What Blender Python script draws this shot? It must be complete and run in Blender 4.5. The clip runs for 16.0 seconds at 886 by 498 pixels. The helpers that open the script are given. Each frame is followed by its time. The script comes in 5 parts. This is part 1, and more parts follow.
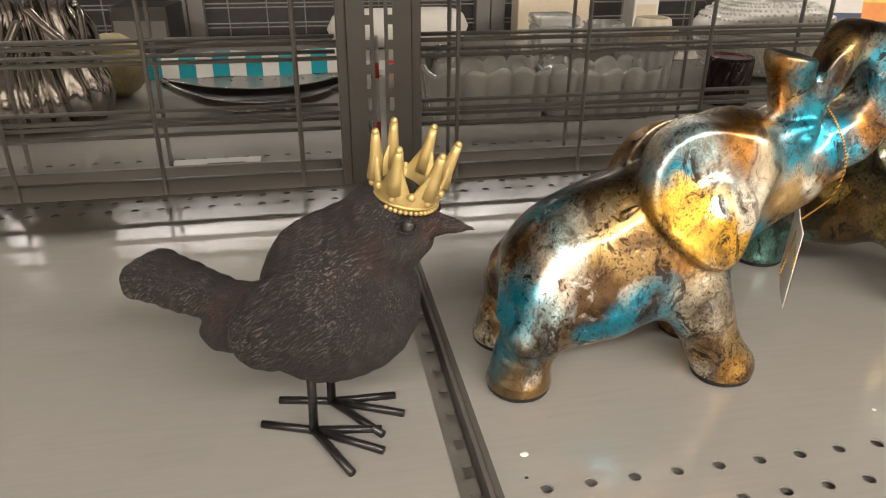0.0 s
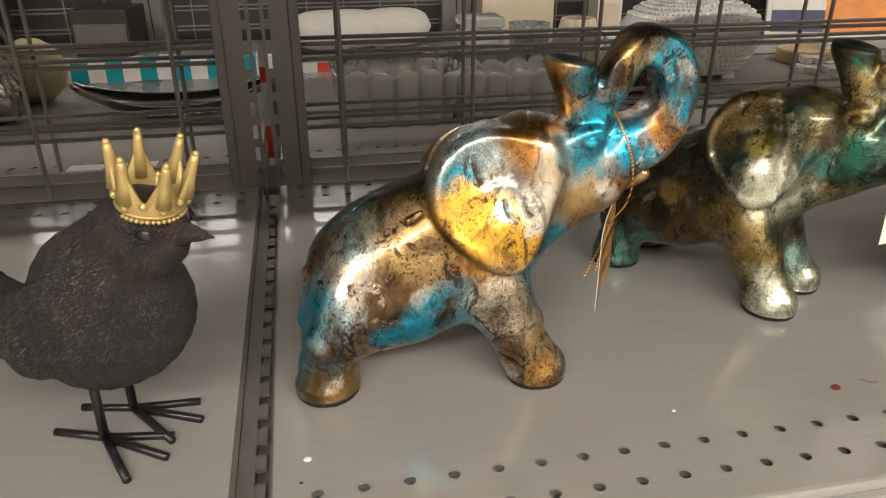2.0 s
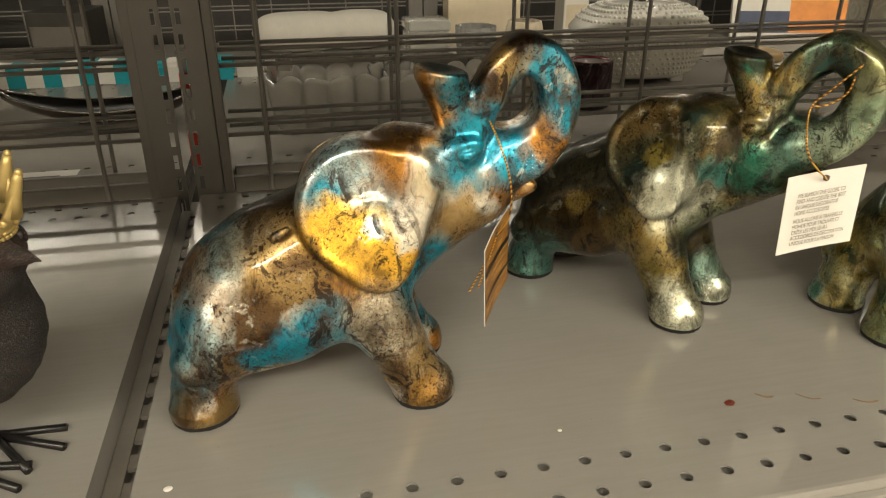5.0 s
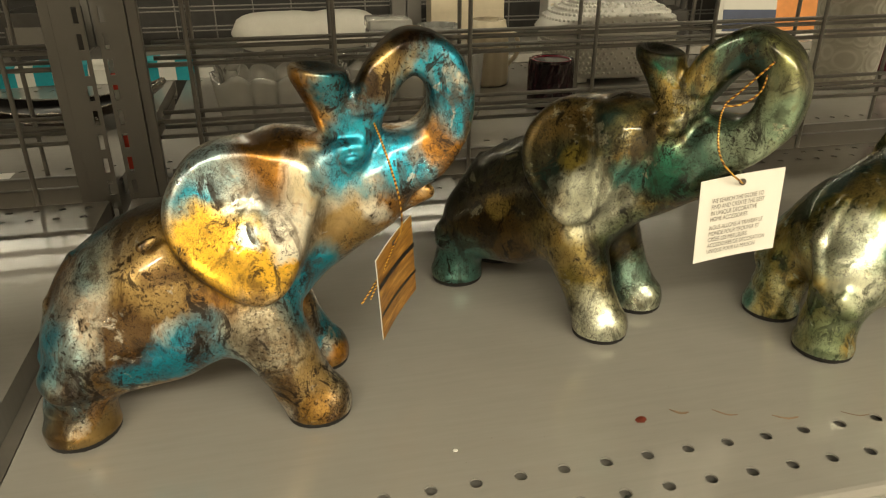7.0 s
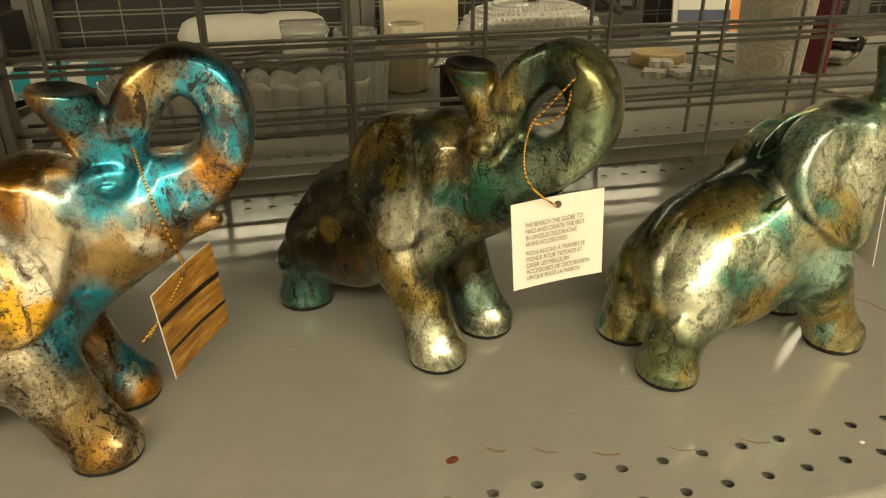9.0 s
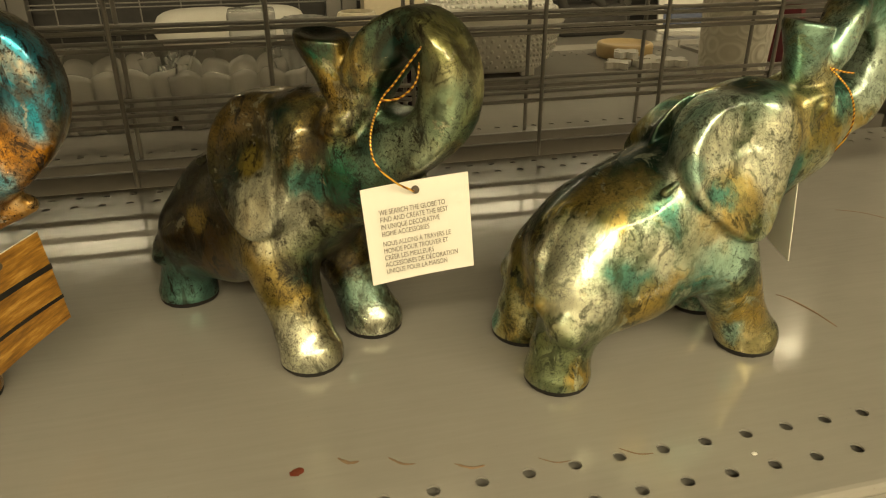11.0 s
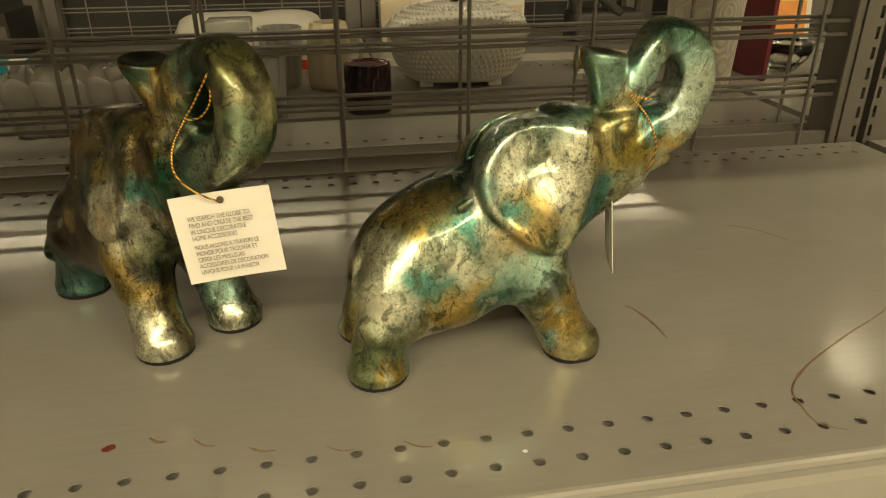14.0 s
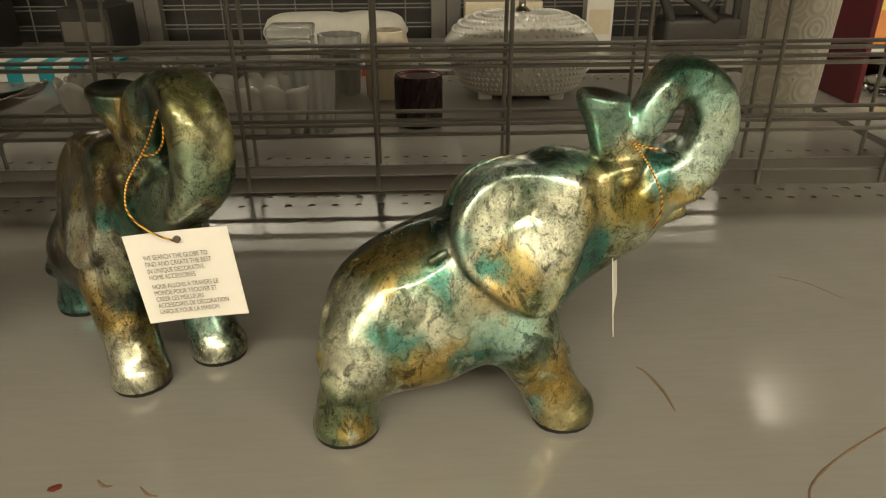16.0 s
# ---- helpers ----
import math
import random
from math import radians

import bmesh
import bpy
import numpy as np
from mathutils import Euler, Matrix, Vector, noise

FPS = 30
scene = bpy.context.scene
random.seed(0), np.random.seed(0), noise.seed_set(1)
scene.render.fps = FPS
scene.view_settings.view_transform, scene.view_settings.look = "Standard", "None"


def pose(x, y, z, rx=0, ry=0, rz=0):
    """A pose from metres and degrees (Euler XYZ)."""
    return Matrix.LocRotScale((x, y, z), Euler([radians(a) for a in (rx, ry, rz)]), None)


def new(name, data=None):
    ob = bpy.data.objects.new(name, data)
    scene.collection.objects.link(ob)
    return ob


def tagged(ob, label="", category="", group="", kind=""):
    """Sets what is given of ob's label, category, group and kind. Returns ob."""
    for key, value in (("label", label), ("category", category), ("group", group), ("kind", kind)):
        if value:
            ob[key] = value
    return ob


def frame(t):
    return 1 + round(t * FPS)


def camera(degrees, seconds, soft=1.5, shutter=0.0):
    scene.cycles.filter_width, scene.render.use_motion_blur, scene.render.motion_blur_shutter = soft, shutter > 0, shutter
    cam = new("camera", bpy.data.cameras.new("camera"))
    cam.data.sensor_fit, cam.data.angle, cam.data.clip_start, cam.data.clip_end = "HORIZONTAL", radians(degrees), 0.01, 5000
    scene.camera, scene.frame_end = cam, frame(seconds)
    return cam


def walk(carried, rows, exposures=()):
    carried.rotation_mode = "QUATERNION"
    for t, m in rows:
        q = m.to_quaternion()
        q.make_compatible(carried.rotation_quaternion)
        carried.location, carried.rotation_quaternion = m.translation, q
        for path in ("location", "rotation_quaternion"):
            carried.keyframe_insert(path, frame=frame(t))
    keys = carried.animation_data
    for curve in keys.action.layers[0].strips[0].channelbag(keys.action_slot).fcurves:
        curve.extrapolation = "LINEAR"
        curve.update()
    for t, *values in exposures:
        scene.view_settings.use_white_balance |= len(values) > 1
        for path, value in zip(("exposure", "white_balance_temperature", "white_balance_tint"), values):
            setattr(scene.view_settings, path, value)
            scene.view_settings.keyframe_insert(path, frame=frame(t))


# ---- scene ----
cam = camera(63.5, 16.0, soft=1.15)
METRES, EYE, TILT, LEAN, TURN = 0.7262, 1.2832, 0.0, 0.0, -10.9
ROWS = [
    (0.0, 0.0, 0.0, 0.0, 0.18, -25.54, -0.38),
    (0.5, 0.0358, -0.0056, 0.0031, 0.36, -25.53, -0.31),
    (1.0, 0.0863, -0.0053, 0.0033, 0.44, -25.54, -0.21),
    (1.5, 0.1298, -0.0039, 0.0046, 0.2, -25.58, -0.05),
    (2.0, 0.1711, -0.0006, 0.0066, -0.23, -25.59, 0.03),
    (2.5, 0.2156, 0.007, 0.0065, -0.8, -25.62, 0.04),
    (3.0, 0.2558, 0.0144, 0.01, -1.2, -25.59, 0.06),
    (5.5, 0.2618, 0.0249, 0.0083, -1.57, -25.54, -0.05),
    (6.0, 0.2685, 0.0181, 0.0147, -1.47, -25.51, -0.11),
    (6.5, 0.3006, 0.0336, 0.0022, -1.42, -25.54, -0.04),
    (7.0, 0.3515, 0.0553, 0.0005, -1.64, -25.54, 0.09),
    (7.5, 0.4017, 0.0732, 0.0019, -2.29, -25.53, 0.18),
    (8.0, 0.4382, 0.0874, 0.0001, -2.94, -25.56, 0.25),
    (8.5, 0.4721, 0.0942, 0.0008, -3.08, -25.57, 0.22),
    (9.0, 0.5016, 0.0969, 0.0034, -3.15, -25.55, 0.2),
    (11.5, 0.6375, 0.1435, -0.0294, -2.8, -25.67, 0.16),
    (12.0, 0.6632, 0.1289, -0.0241, -2.64, -25.64, 0.17),
    (12.5, 0.7116, 0.1118, -0.0189, -2.47, -25.59, 0.15),
    (13.0, 0.7507, 0.0977, -0.0081, -1.91, -25.55, 0.25),
    (13.5, 0.7839, 0.0897, -0.004, -0.6, -25.52, 0.25),
    (14.0, 0.8088, 0.089, 0.0005, 1.0, -25.53, 0.23),
    (14.5, 0.8361, 0.1028, 0.0021, 2.71, -25.57, 0.16),
    (15.0, 0.8612, 0.1231, 0.0074, 4.52, -25.66, 0.14),
    (15.5, 0.883, 0.1444, 0.0127, 6.63, -25.71, 0.19),
    (16.0, 0.8967, 0.1629, 0.018, 8.82, -25.67, 0.25),
]
walk(cam, [(t, pose(0, 0, EYE, TILT, LEAN, TURN) @ pose(METRES * x, METRES * y, METRES * z, 90 + pitch, roll, yaw)) for t, x, y, z, yaw, pitch, roll in ROWS],
     exposures=[(0.0, 0.34, 5850, 13), (1.2, 0.24, 5800, 13), (3.0, -0.15, 5850, 9), (5.5, -0.15, 6500, 4), (7.0, -0.15, 6850, 0), (9.0, -0.18, 7700, -4), (12.5, -0.34, 8600, -3), (13.5, -0.43, 8400, -3), (15.0, -0.45, 7600, 0), (16.0, -0.38, 6650, 2)])

# ---- world and lamps ----
Z0 = 1.0            # top of the shelf decks
PITCH = 0.0254      # spacing of shelf perforations and post slots
world = bpy.data.worlds.new("world")
scene.world = world
world.use_nodes = True
world.node_tree.nodes["Background"].inputs[0].default_value = (1.0, 0.93, 0.84, 1)
world.node_tree.nodes["Background"].inputs[1].default_value = 0.03
CEILING = 3.3
LAMP_X = (-2.1, -0.95, 0.25, 1.35, 2.45, 3.6)
LAMP_ROWS = ((-2.4, 54.0), (0.4, 11.0), (3.2, 6.5), (6.0, 8.5))   # place, watts for each fixture


# ---- materials ----
def material(name):
    m = bpy.data.materials.new(name)
    m.use_nodes = True
    nt = m.node_tree
    return m, nt, nt.nodes["Principled BSDF"]


def node(nt, kind, ins=None, **attrs):
    n = nt.nodes.new(kind)
    for k, v in attrs.items():
        setattr(n, k, v)
    for k, v in (ins or {}).items():
        if hasattr(v, "is_output"):
            nt.links.new(v, n.inputs[k])
        else:
            n.inputs[k].default_value = v
    return n


def c4(c):
    return (c[0], c[1], c[2], 1.0)


def ramp(nt, fac, stops):
    n = node(nt, "ShaderNodeValToRGB", {0: fac})
    els = n.color_ramp.elements
    while len(els) < len(stops):
        els.new(0.5)
    for e, (p, c) in zip(els, stops):
        e.position, e.color = p, c4(c) if len(c) == 3 else c
    return n.outputs[0]


def mix(nt, fac, a, b):
    n = nt.nodes.new("ShaderNodeMix")
    n.data_type = "RGBA"
    for i, v in ((0, fac), (6, a), (7, b)):
        if hasattr(v, "is_output"):
            nt.links.new(v, n.inputs[i])
        else:
            n.inputs[i].default_value = v if i == 0 else c4(v)
    return n.outputs[2]


def noise_tex(nt, co, scale, detail=4.0, rough=0.6, dist=0.0):
    return node(nt, "ShaderNodeTexNoise", {"Vector": co, "Scale": scale, "Detail": detail, "Roughness": rough, "Distortion": dist}).outputs[0]


def coords(nt, stretch=(1, 1, 1)):
    tc = node(nt, "ShaderNodeTexCoord")
    return node(nt, "ShaderNodeMapping", {0: tc.outputs["Object"], 3: stretch}).outputs[0]


def mth(nt, op, a, b=0.0, clamp=False):
    return node(nt, "ShaderNodeMath", {0: a, 1: b}, operation=op, use_clamp=clamp).outputs[0]


def bump(nt, bs, height, strength, dist=0.001):
    b = node(nt, "ShaderNodeBump", {"Height": height, "Strength": strength, "Distance": dist})
    nt.links.new(b.outputs[0], bs.inputs["Normal"])


def plain(name, color, rough=0.5, metal=0.0, vary=0.12, scale=40.0, coat=0.0, relief=0.0, spec=0.5):
    """Painted or moulded surface with a slight two-scale change of tone and gloss."""
    m, nt, bs = material(name)
    co = coords(nt)
    n1, n2 = noise_tex(nt, co, scale), noise_tex(nt, co, scale * 0.12, 2)
    f = mth(nt, "ADD", mth(nt, "MULTIPLY", n1, 0.5), mth(nt, "MULTIPLY", n2, 0.5))
    lo, hi = [c * (1 - vary) for c in color], [min(1, c * (1 + vary)) for c in color]
    nt.links.new(ramp(nt, f, [(0.3, lo), (0.7, hi)]), bs.inputs["Base Color"])
    nt.links.new(mth(nt, "ADD", mth(nt, "MULTIPLY", n1, 0.12), rough - 0.06), bs.inputs["Roughness"])
    bs.inputs["Metallic"].default_value = metal
    bs.inputs["Coat Weight"].default_value = coat
    bs.inputs["Coat Roughness"].default_value = 0.1
    bs.inputs["Specular IOR Level"].default_value = spec
    if relief:
        bump(nt, bs, n1, relief)
    return m


def deck_paint():
    m, nt, bs = material("shelf_paint")
    co = coords(nt)
    big, fine = noise_tex(nt, co, 6, 5, 0.65), noise_tex(nt, co, 220, 3, 0.6)
    streak = noise_tex(nt, coords(nt, (9, 120, 1)), 2.2, 4, 0.65)
    tone = ramp(nt, mth(nt, "ADD", mth(nt, "MULTIPLY", big, 0.6), mth(nt, "MULTIPLY", streak, 0.4)), [(0.3, (0.265, 0.25, 0.228)), (0.7, (0.315, 0.298, 0.272))])
    speck = ramp(nt, noise_tex(nt, co, 300, 2, 0.5), [(0.73, (0, 0, 0)), (0.78, (1, 1, 1))])
    nt.links.new(mix(nt, mth(nt, "MULTIPLY", speck, 0.35), tone, (0.2, 0.17, 0.14)), bs.inputs["Base Color"])
    nt.links.new(mth(nt, "ADD", mth(nt, "MULTIPLY", big, 0.14), mth(nt, "ADD", mth(nt, "MULTIPLY", streak, 0.06), 0.03)), bs.inputs["Roughness"])
    bump(nt, bs, fine, 0.05, 0.0004)
    return m


def leaf_paint(name, base, patches, vein, wash, wear=0.5, seed=0.0, spread=0.0, pale=(0.7, 0.68, 0.58), warm=(0.3, 0.15, 0.03)):
    """Metal-leaf lacquer: soft patches of coloured foil, dark wear and crackle, a clear coat."""
    m, nt, bs = material(name)
    tc = node(nt, "ShaderNodeTexCoord")
    co = node(nt, "ShaderNodeMapping", {0: tc.outputs["Object"], 1: (seed, seed * 0.7, seed * 1.3)}).outputs[0]
    drip = node(nt, "ShaderNodeMapping", {0: tc.outputs["Object"], 1: (seed, seed, 0), 3: (1.3, 1.3, 0.75)}).outputs[0]

    def jitter(scale, amount, detail):
        n = node(nt, "ShaderNodeTexNoise", {"Vector": drip, "Scale": scale, "Detail": detail, "Roughness": 0.6}).outputs[1]
        n = node(nt, "ShaderNodeVectorMath", {0: n, 1: (0.5, 0.5, 0.5)}, operation="SUBTRACT").outputs[0]
        return node(nt, "ShaderNodeVectorMath", {0: n, "Scale": amount}, operation="SCALE").outputs[0]
    place = node(nt, "ShaderNodeVectorMath", {0: tc.outputs["Object"], 1: jitter(34.0, 0.04, 8.0)}, operation="ADD").outputs[0]
    cloud = noise_tex(nt, co, 17, 5, 0.6, 0.6)
    col = ramp(nt, cloud, base)
    edge = None
    for (px, py, pz), r, c in patches:
        r *= 1.2
        d = node(nt, "ShaderNodeVectorMath", {0: place, 1: (px, py, pz)}, operation="DISTANCE").outputs["Value"]
        f = node(nt, "ShaderNodeMapRange", {0: d, 1: r * 1.85, 2: r * 0.9, 3: 0.0, 4: 0.96}).outputs[0]
        col = mix(nt, f, col, c)
        tide = node(nt, "ShaderNodeMapRange", {0: mth(nt, "ABSOLUTE", mth(nt, "SUBTRACT", d, r * 1.5)), 1: r * 0.14, 2: 0.0, 3: 0.0, 4: 1.0}).outputs[0]
        edge = tide if edge is None else mth(nt, "MAXIMUM", mth(nt, "MULTIPLY", edge, mth(nt, "SUBTRACT", 1.0, f)), tide)
    # tide lines where one lacquer ran into the next
    broken = ramp(nt, noise_tex(nt, co, 60, 5, 0.6), [(0.48, (0, 0, 0)), (0.6, (1, 1, 1))])
    col = mix(nt, mth(nt, "MULTIPLY", mth(nt, "MULTIPLY", edge, broken), 0.75), col, wash)
    # warm stains and pale foil with torn edges
    rust = ramp(nt, noise_tex(nt, co, 30, 8, 0.66, 1.0), [(0.585, (0, 0, 0)), (0.625, (1, 1, 1))])
    col = mix(nt, mth(nt, "MULTIPLY", rust, 0.3), col, warm)
    fleck = ramp(nt, noise_tex(nt, co, 44, 7, 0.66, 0.5), [(0.61, (0, 0, 0)), (0.64, (1, 1, 1))])
    col = mix(nt, mth(nt, "MULTIPLY", fleck, 0.6), col, pale)
    mottle = ramp(nt, noise_tex(nt, drip, 52, 8, 0.68, 0.4), [(0.46, (0, 0, 0)), (0.53, (0.5, 0.5, 0.5)), (0.64, (1, 1, 1))])
    col = mix(nt, mth(nt, "MULTIPLY", mottle, 0.42), col, wash)
    # thin dark wash that has run and pooled
    run = ramp(nt, noise_tex(nt, drip, 21, 9, 0.64, 1.2), [(0.53 - spread, (0, 0, 0)), (0.56 - spread, (0.6, 0.6, 0.6)), (0.64 - spread, (1, 1, 1))])
    col = mix(nt, mth(nt, "MULTIPLY", run, 0.8), col, wash)
    # dark wear in drifts, fine speckle, hatch of hairline cracks
    drift = ramp(nt, noise_tex(nt, drip, 24, 5, 0.6, 0.6), [(0.43, (0, 0, 0)), (0.54, (1, 1, 1))])
    stain = ramp(nt, noise_tex(nt, drip, 70, 8, 0.74, 0.8), [(0.54, (0, 0, 0)), (0.58, (1, 1, 1))])
    col = mix(nt, mth(nt, "MULTIPLY", mth(nt, "MULTIPLY", stain, drift), wear), col, vein)
    fine = ramp(nt, noise_tex(nt, co, 480, 4, 0.75), [(0.56, (0, 0, 0)), (0.61, (1, 1, 1))])
    col = mix(nt, mth(nt, "MULTIPLY", mth(nt, "MULTIPLY", fine, drift), wear), col, vein)
    hatch = noise_tex(nt, node(nt, "ShaderNodeMapping", {0: place, 2: (0.3, 0.5, 0.2), 3: (900, 900, 130)}).outputs[0], 1.0, 4, 0.7)
    hatch = ramp(nt, hatch, [(0.56, (0, 0, 0)), (0.63, (1, 1, 1))])
    field = ramp(nt, noise_tex(nt, co, 27, 6, 0.65, 0.5), [(0.44, (0, 0, 0)), (0.56, (1, 1, 1))])
    col = mix(nt, mth(nt, "MULTIPLY", mth(nt, "MULTIPLY", hatch, field), wear * 0.85), col, vein)
    stipple = ramp(nt, noise_tex(nt, drip, 420, 6, 0.8), [(0.53, (0, 0, 0)), (0.57, (1, 1, 1))])
    worn = ramp(nt, noise_tex(nt, drip, 15, 6, 0.65, 0.8), [(0.46, (0, 0, 0)), (0.6, (1, 1, 1))])
    col = mix(nt, mth(nt, "MULTIPLY", mth(nt, "MULTIPLY", stipple, worn), wear * 0.5), col, vein)
    lines = None
    for rot, sc in (((0.4, 0.7, 0.3), 80.0), ((-0.5, -0.6, 0.8), 60.0), ((0.9, -0.3, 1.6), 105.0)):
        v = node(nt, "ShaderNodeMapping", {0: place, 2: rot, 3: (1.0, 1.0, 3.4)}).outputs[0]
        crack = node(nt, "ShaderNodeTexVoronoi", {"Vector": v, "Scale": sc, "Randomness": 1.0}, feature="DISTANCE_TO_EDGE").outputs["Distance"]
        ln = ramp(nt, crack, [(0.0, (1, 1, 1)), (0.022, (0, 0, 0))])
        lines = ln if lines is None else mth(nt, "MAXIMUM", lines, ln)
    gate = ramp(nt, noise_tex(nt, co, 36, 4), [(0.47, (0, 0, 0)), (0.54, (1, 1, 1))])
    lines = mth(nt, "MULTIPLY", lines, gate)
    col = mix(nt, mth(nt, "MULTIPLY", lines, 0.85), col, vein)
    nt.links.new(col, bs.inputs["Base Color"])
    bs.inputs["Metallic"].default_value = 0.9
    nt.links.new(mth(nt, "ADD", mth(nt, "MULTIPLY", cloud, 0.22), 0.19), bs.inputs["Roughness"])
    bs.inputs["Coat Weight"].default_value = 0.6
    bs.inputs["Coat Roughness"].default_value = 0.06
    fold = node(nt, "ShaderNodeTexVoronoi", {"Vector": place, "Scale": 70.0}, feature="SMOOTH_F1").outputs["Distance"]
    h = mth(nt, "ADD", noise_tex(nt, co, 62, 5, 0.6), mth(nt, "MULTIPLY", fold, 0.35))
    h = mth(nt, "ADD", h, mth(nt, "ADD", mth(nt, "MULTIPLY", noise_tex(nt, co, 420, 3, 0.6), 0.12), mth(nt, "MULTIPLY", lines, -0.25)))
    bump(nt, bs, h, 0.3, 0.0016)
    return m


def feather_clay():
    m, nt, bs = material("dark_feathered_resin")
    tc = node(nt, "ShaderNodeTexCoord")
    turn = node(nt, "ShaderNodeMapping", {0: tc.outputs["Object"], 2: (0, 0.7, 0)}).outputs[0]
    wob = node(nt, "ShaderNodeTexNoise", {"Vector": tc.outputs["Object"], "Scale": 55.0, "Detail": 3.0}).outputs[1]
    wob = node(nt, "ShaderNodeVectorMath", {0: wob, "Scale": 0.004}, operation="SCALE").outputs[0]
    bent = node(nt, "ShaderNodeVectorMath", {0: turn, 1: wob}, operation="ADD").outputs[0]
    strands = noise_tex(nt, node(nt, "ShaderNodeMapping", {0: bent, 3: (150, 1000, 1150)}).outputs[0], 1.0, 3, 0.6)
    rows = noise_tex(nt, node(nt, "ShaderNodeMapping", {0: bent, 3: (150, 190, 320)}).outputs[0], 1.0, 2, 0.5)
    big = noise_tex(nt, tc.outputs["Object"], 18, 4)
    col = ramp(nt, big, [(0.34, (0.012, 0.01, 0.01)), (0.54, (0.022, 0.018, 0.018)), (0.66, (0.045, 0.022, 0.018)), (0.78, (0.022, 0.018, 0.018))])
    h = mth(nt, "ADD", mth(nt, "MULTIPLY", strands, 0.88), mth(nt, "MULTIPLY", rows, 0.12))
    dust = ramp(nt, h, [(0.53, (0, 0, 0)), (0.62, (1, 1, 1))])
    soft = ramp(nt, noise_tex(nt, tc.outputs["Object"], 26, 3), [(0.35, (0.12, 0.12, 0.12)), (0.65, (0.75, 0.75, 0.75))])
    nt.links.new(mix(nt, mth(nt, "MULTIPLY", dust, soft), col, (0.2, 0.17, 0.15)), bs.inputs["Base Color"])
    bs.inputs["Roughness"].default_value = 0.55
    bump(nt, bs, h, 1.0, 0.0035)
    return m


def glass(name, color=(1, 1, 1), rough=0.03, ior=1.45):
    m, nt, bs = material(name)
    bs.inputs["Base Color"].default_value = c4(color)
    bs.inputs["Transmission Weight"].default_value = 1.0
    bs.inputs["Roughness"].default_value = rough
    bs.inputs["IOR"].default_value = ior
    return m


def glow(name, color, strength):
    m, nt, bs = material(name)
    bs.inputs["Emission Color"].default_value = c4(color)
    bs.inputs["Emission Strength"].default_value = strength
    return m


M_DECK = deck_paint()
M_POST = plain("grey_post_paint", (0.15, 0.14, 0.125), 0.38, vary=0.08)
M_DIM = plain("bare_steel_bracket", (0.17, 0.155, 0.135), 0.45, vary=0.25)
M_WIRE = plain("grey_wire_paint", (0.19, 0.178, 0.16), 0.35, vary=0.1)
M_RAIL = plain("cream_plastic_rail", (0.29, 0.275, 0.25), 0.3, vary=0.05)
M_BIRD = feather_clay()
M_GOLD = plain("gold_crown_paint", (0.5, 0.375, 0.145), 0.42, 0.5, 0.25, 120, relief=0.25)
M_BLACK = plain("black_enamel", (0.012, 0.011, 0.011), 0.3, vary=0.3)
M_PAD = plain("black_felt_pad", (0.012, 0.011, 0.01), 0.8, vary=0.3)
M_EYE = plain("dark_resin_eye", (0.03, 0.025, 0.023), 0.35)
BLUE, TEAL, AMBER, SILVER, BROWN, DARK, TAN = (0.01, 0.4, 0.6), (0.01, 0.22, 0.3), (0.58, 0.24, 0.012), (0.93, 0.88, 0.74), (0.14, 0.068, 0.012), (0.03, 0.016, 0.006), (0.5, 0.33, 0.12)
RUSSET, GLOW = (0.46, 0.21, 0.03), (0.98, 0.56, 0.05)
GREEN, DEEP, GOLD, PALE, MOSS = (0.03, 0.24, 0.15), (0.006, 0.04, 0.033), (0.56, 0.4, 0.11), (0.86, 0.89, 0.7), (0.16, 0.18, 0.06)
BRONZE, OLIVE, JADE, MINT = (0.44, 0.33, 0.11), (0.32, 0.25, 0.05), (0.07, 0.27, 0.22), (0.38, 0.62, 0.52)
# coloured leaf, part by part: place on the figure, radius, colour
# dark patches on backs, loop tops and tips mix leaf colour with painted-in shade
E1_BODY = [((-0.04, -0.012, 0.114), 0.02, TEAL), ((0.002, -0.03, 0.122), 0.012, DARK), ((-0.029, -0.022, 0.116), 0.017, TEAL), ((-0.049, -0.021, 0.107), 0.014, TEAL), ((-0.007, -0.012, 0.131), 0.017, DARK), ((-0.066, -0.017, 0.093), 0.010, BROWN), ((-0.067, -0.036, 0.076), 0.011, BLUE), ((-0.037, -0.039, 0.091), 0.019, SILVER), ((-0.041, -0.029, 0.105), 0.008, (0.4, 0.55, 0.55)), ((-0.003, -0.040, 0.104), 0.020, TAN), ((-0.017, -0.043, 0.088), 0.008, TAN), ((0.029, -0.045, 0.074), 0.016, RUSSET), ((-0.022, -0.045, 0.062), 0.015, BROWN), ((-0.018, -0.044, 0.052), 0.007, DARK), ((-0.006, -0.043, 0.072), 0.005, SILVER), ((0.009, -0.042, 0.058), 0.013, BLUE), ((-0.027, -0.042, 0.041), 0.007, BLUE), ((-0.011, -0.042, 0.047), 0.007, BLUE), ((0.03, -0.035, 0.05), 0.014, BLUE)]
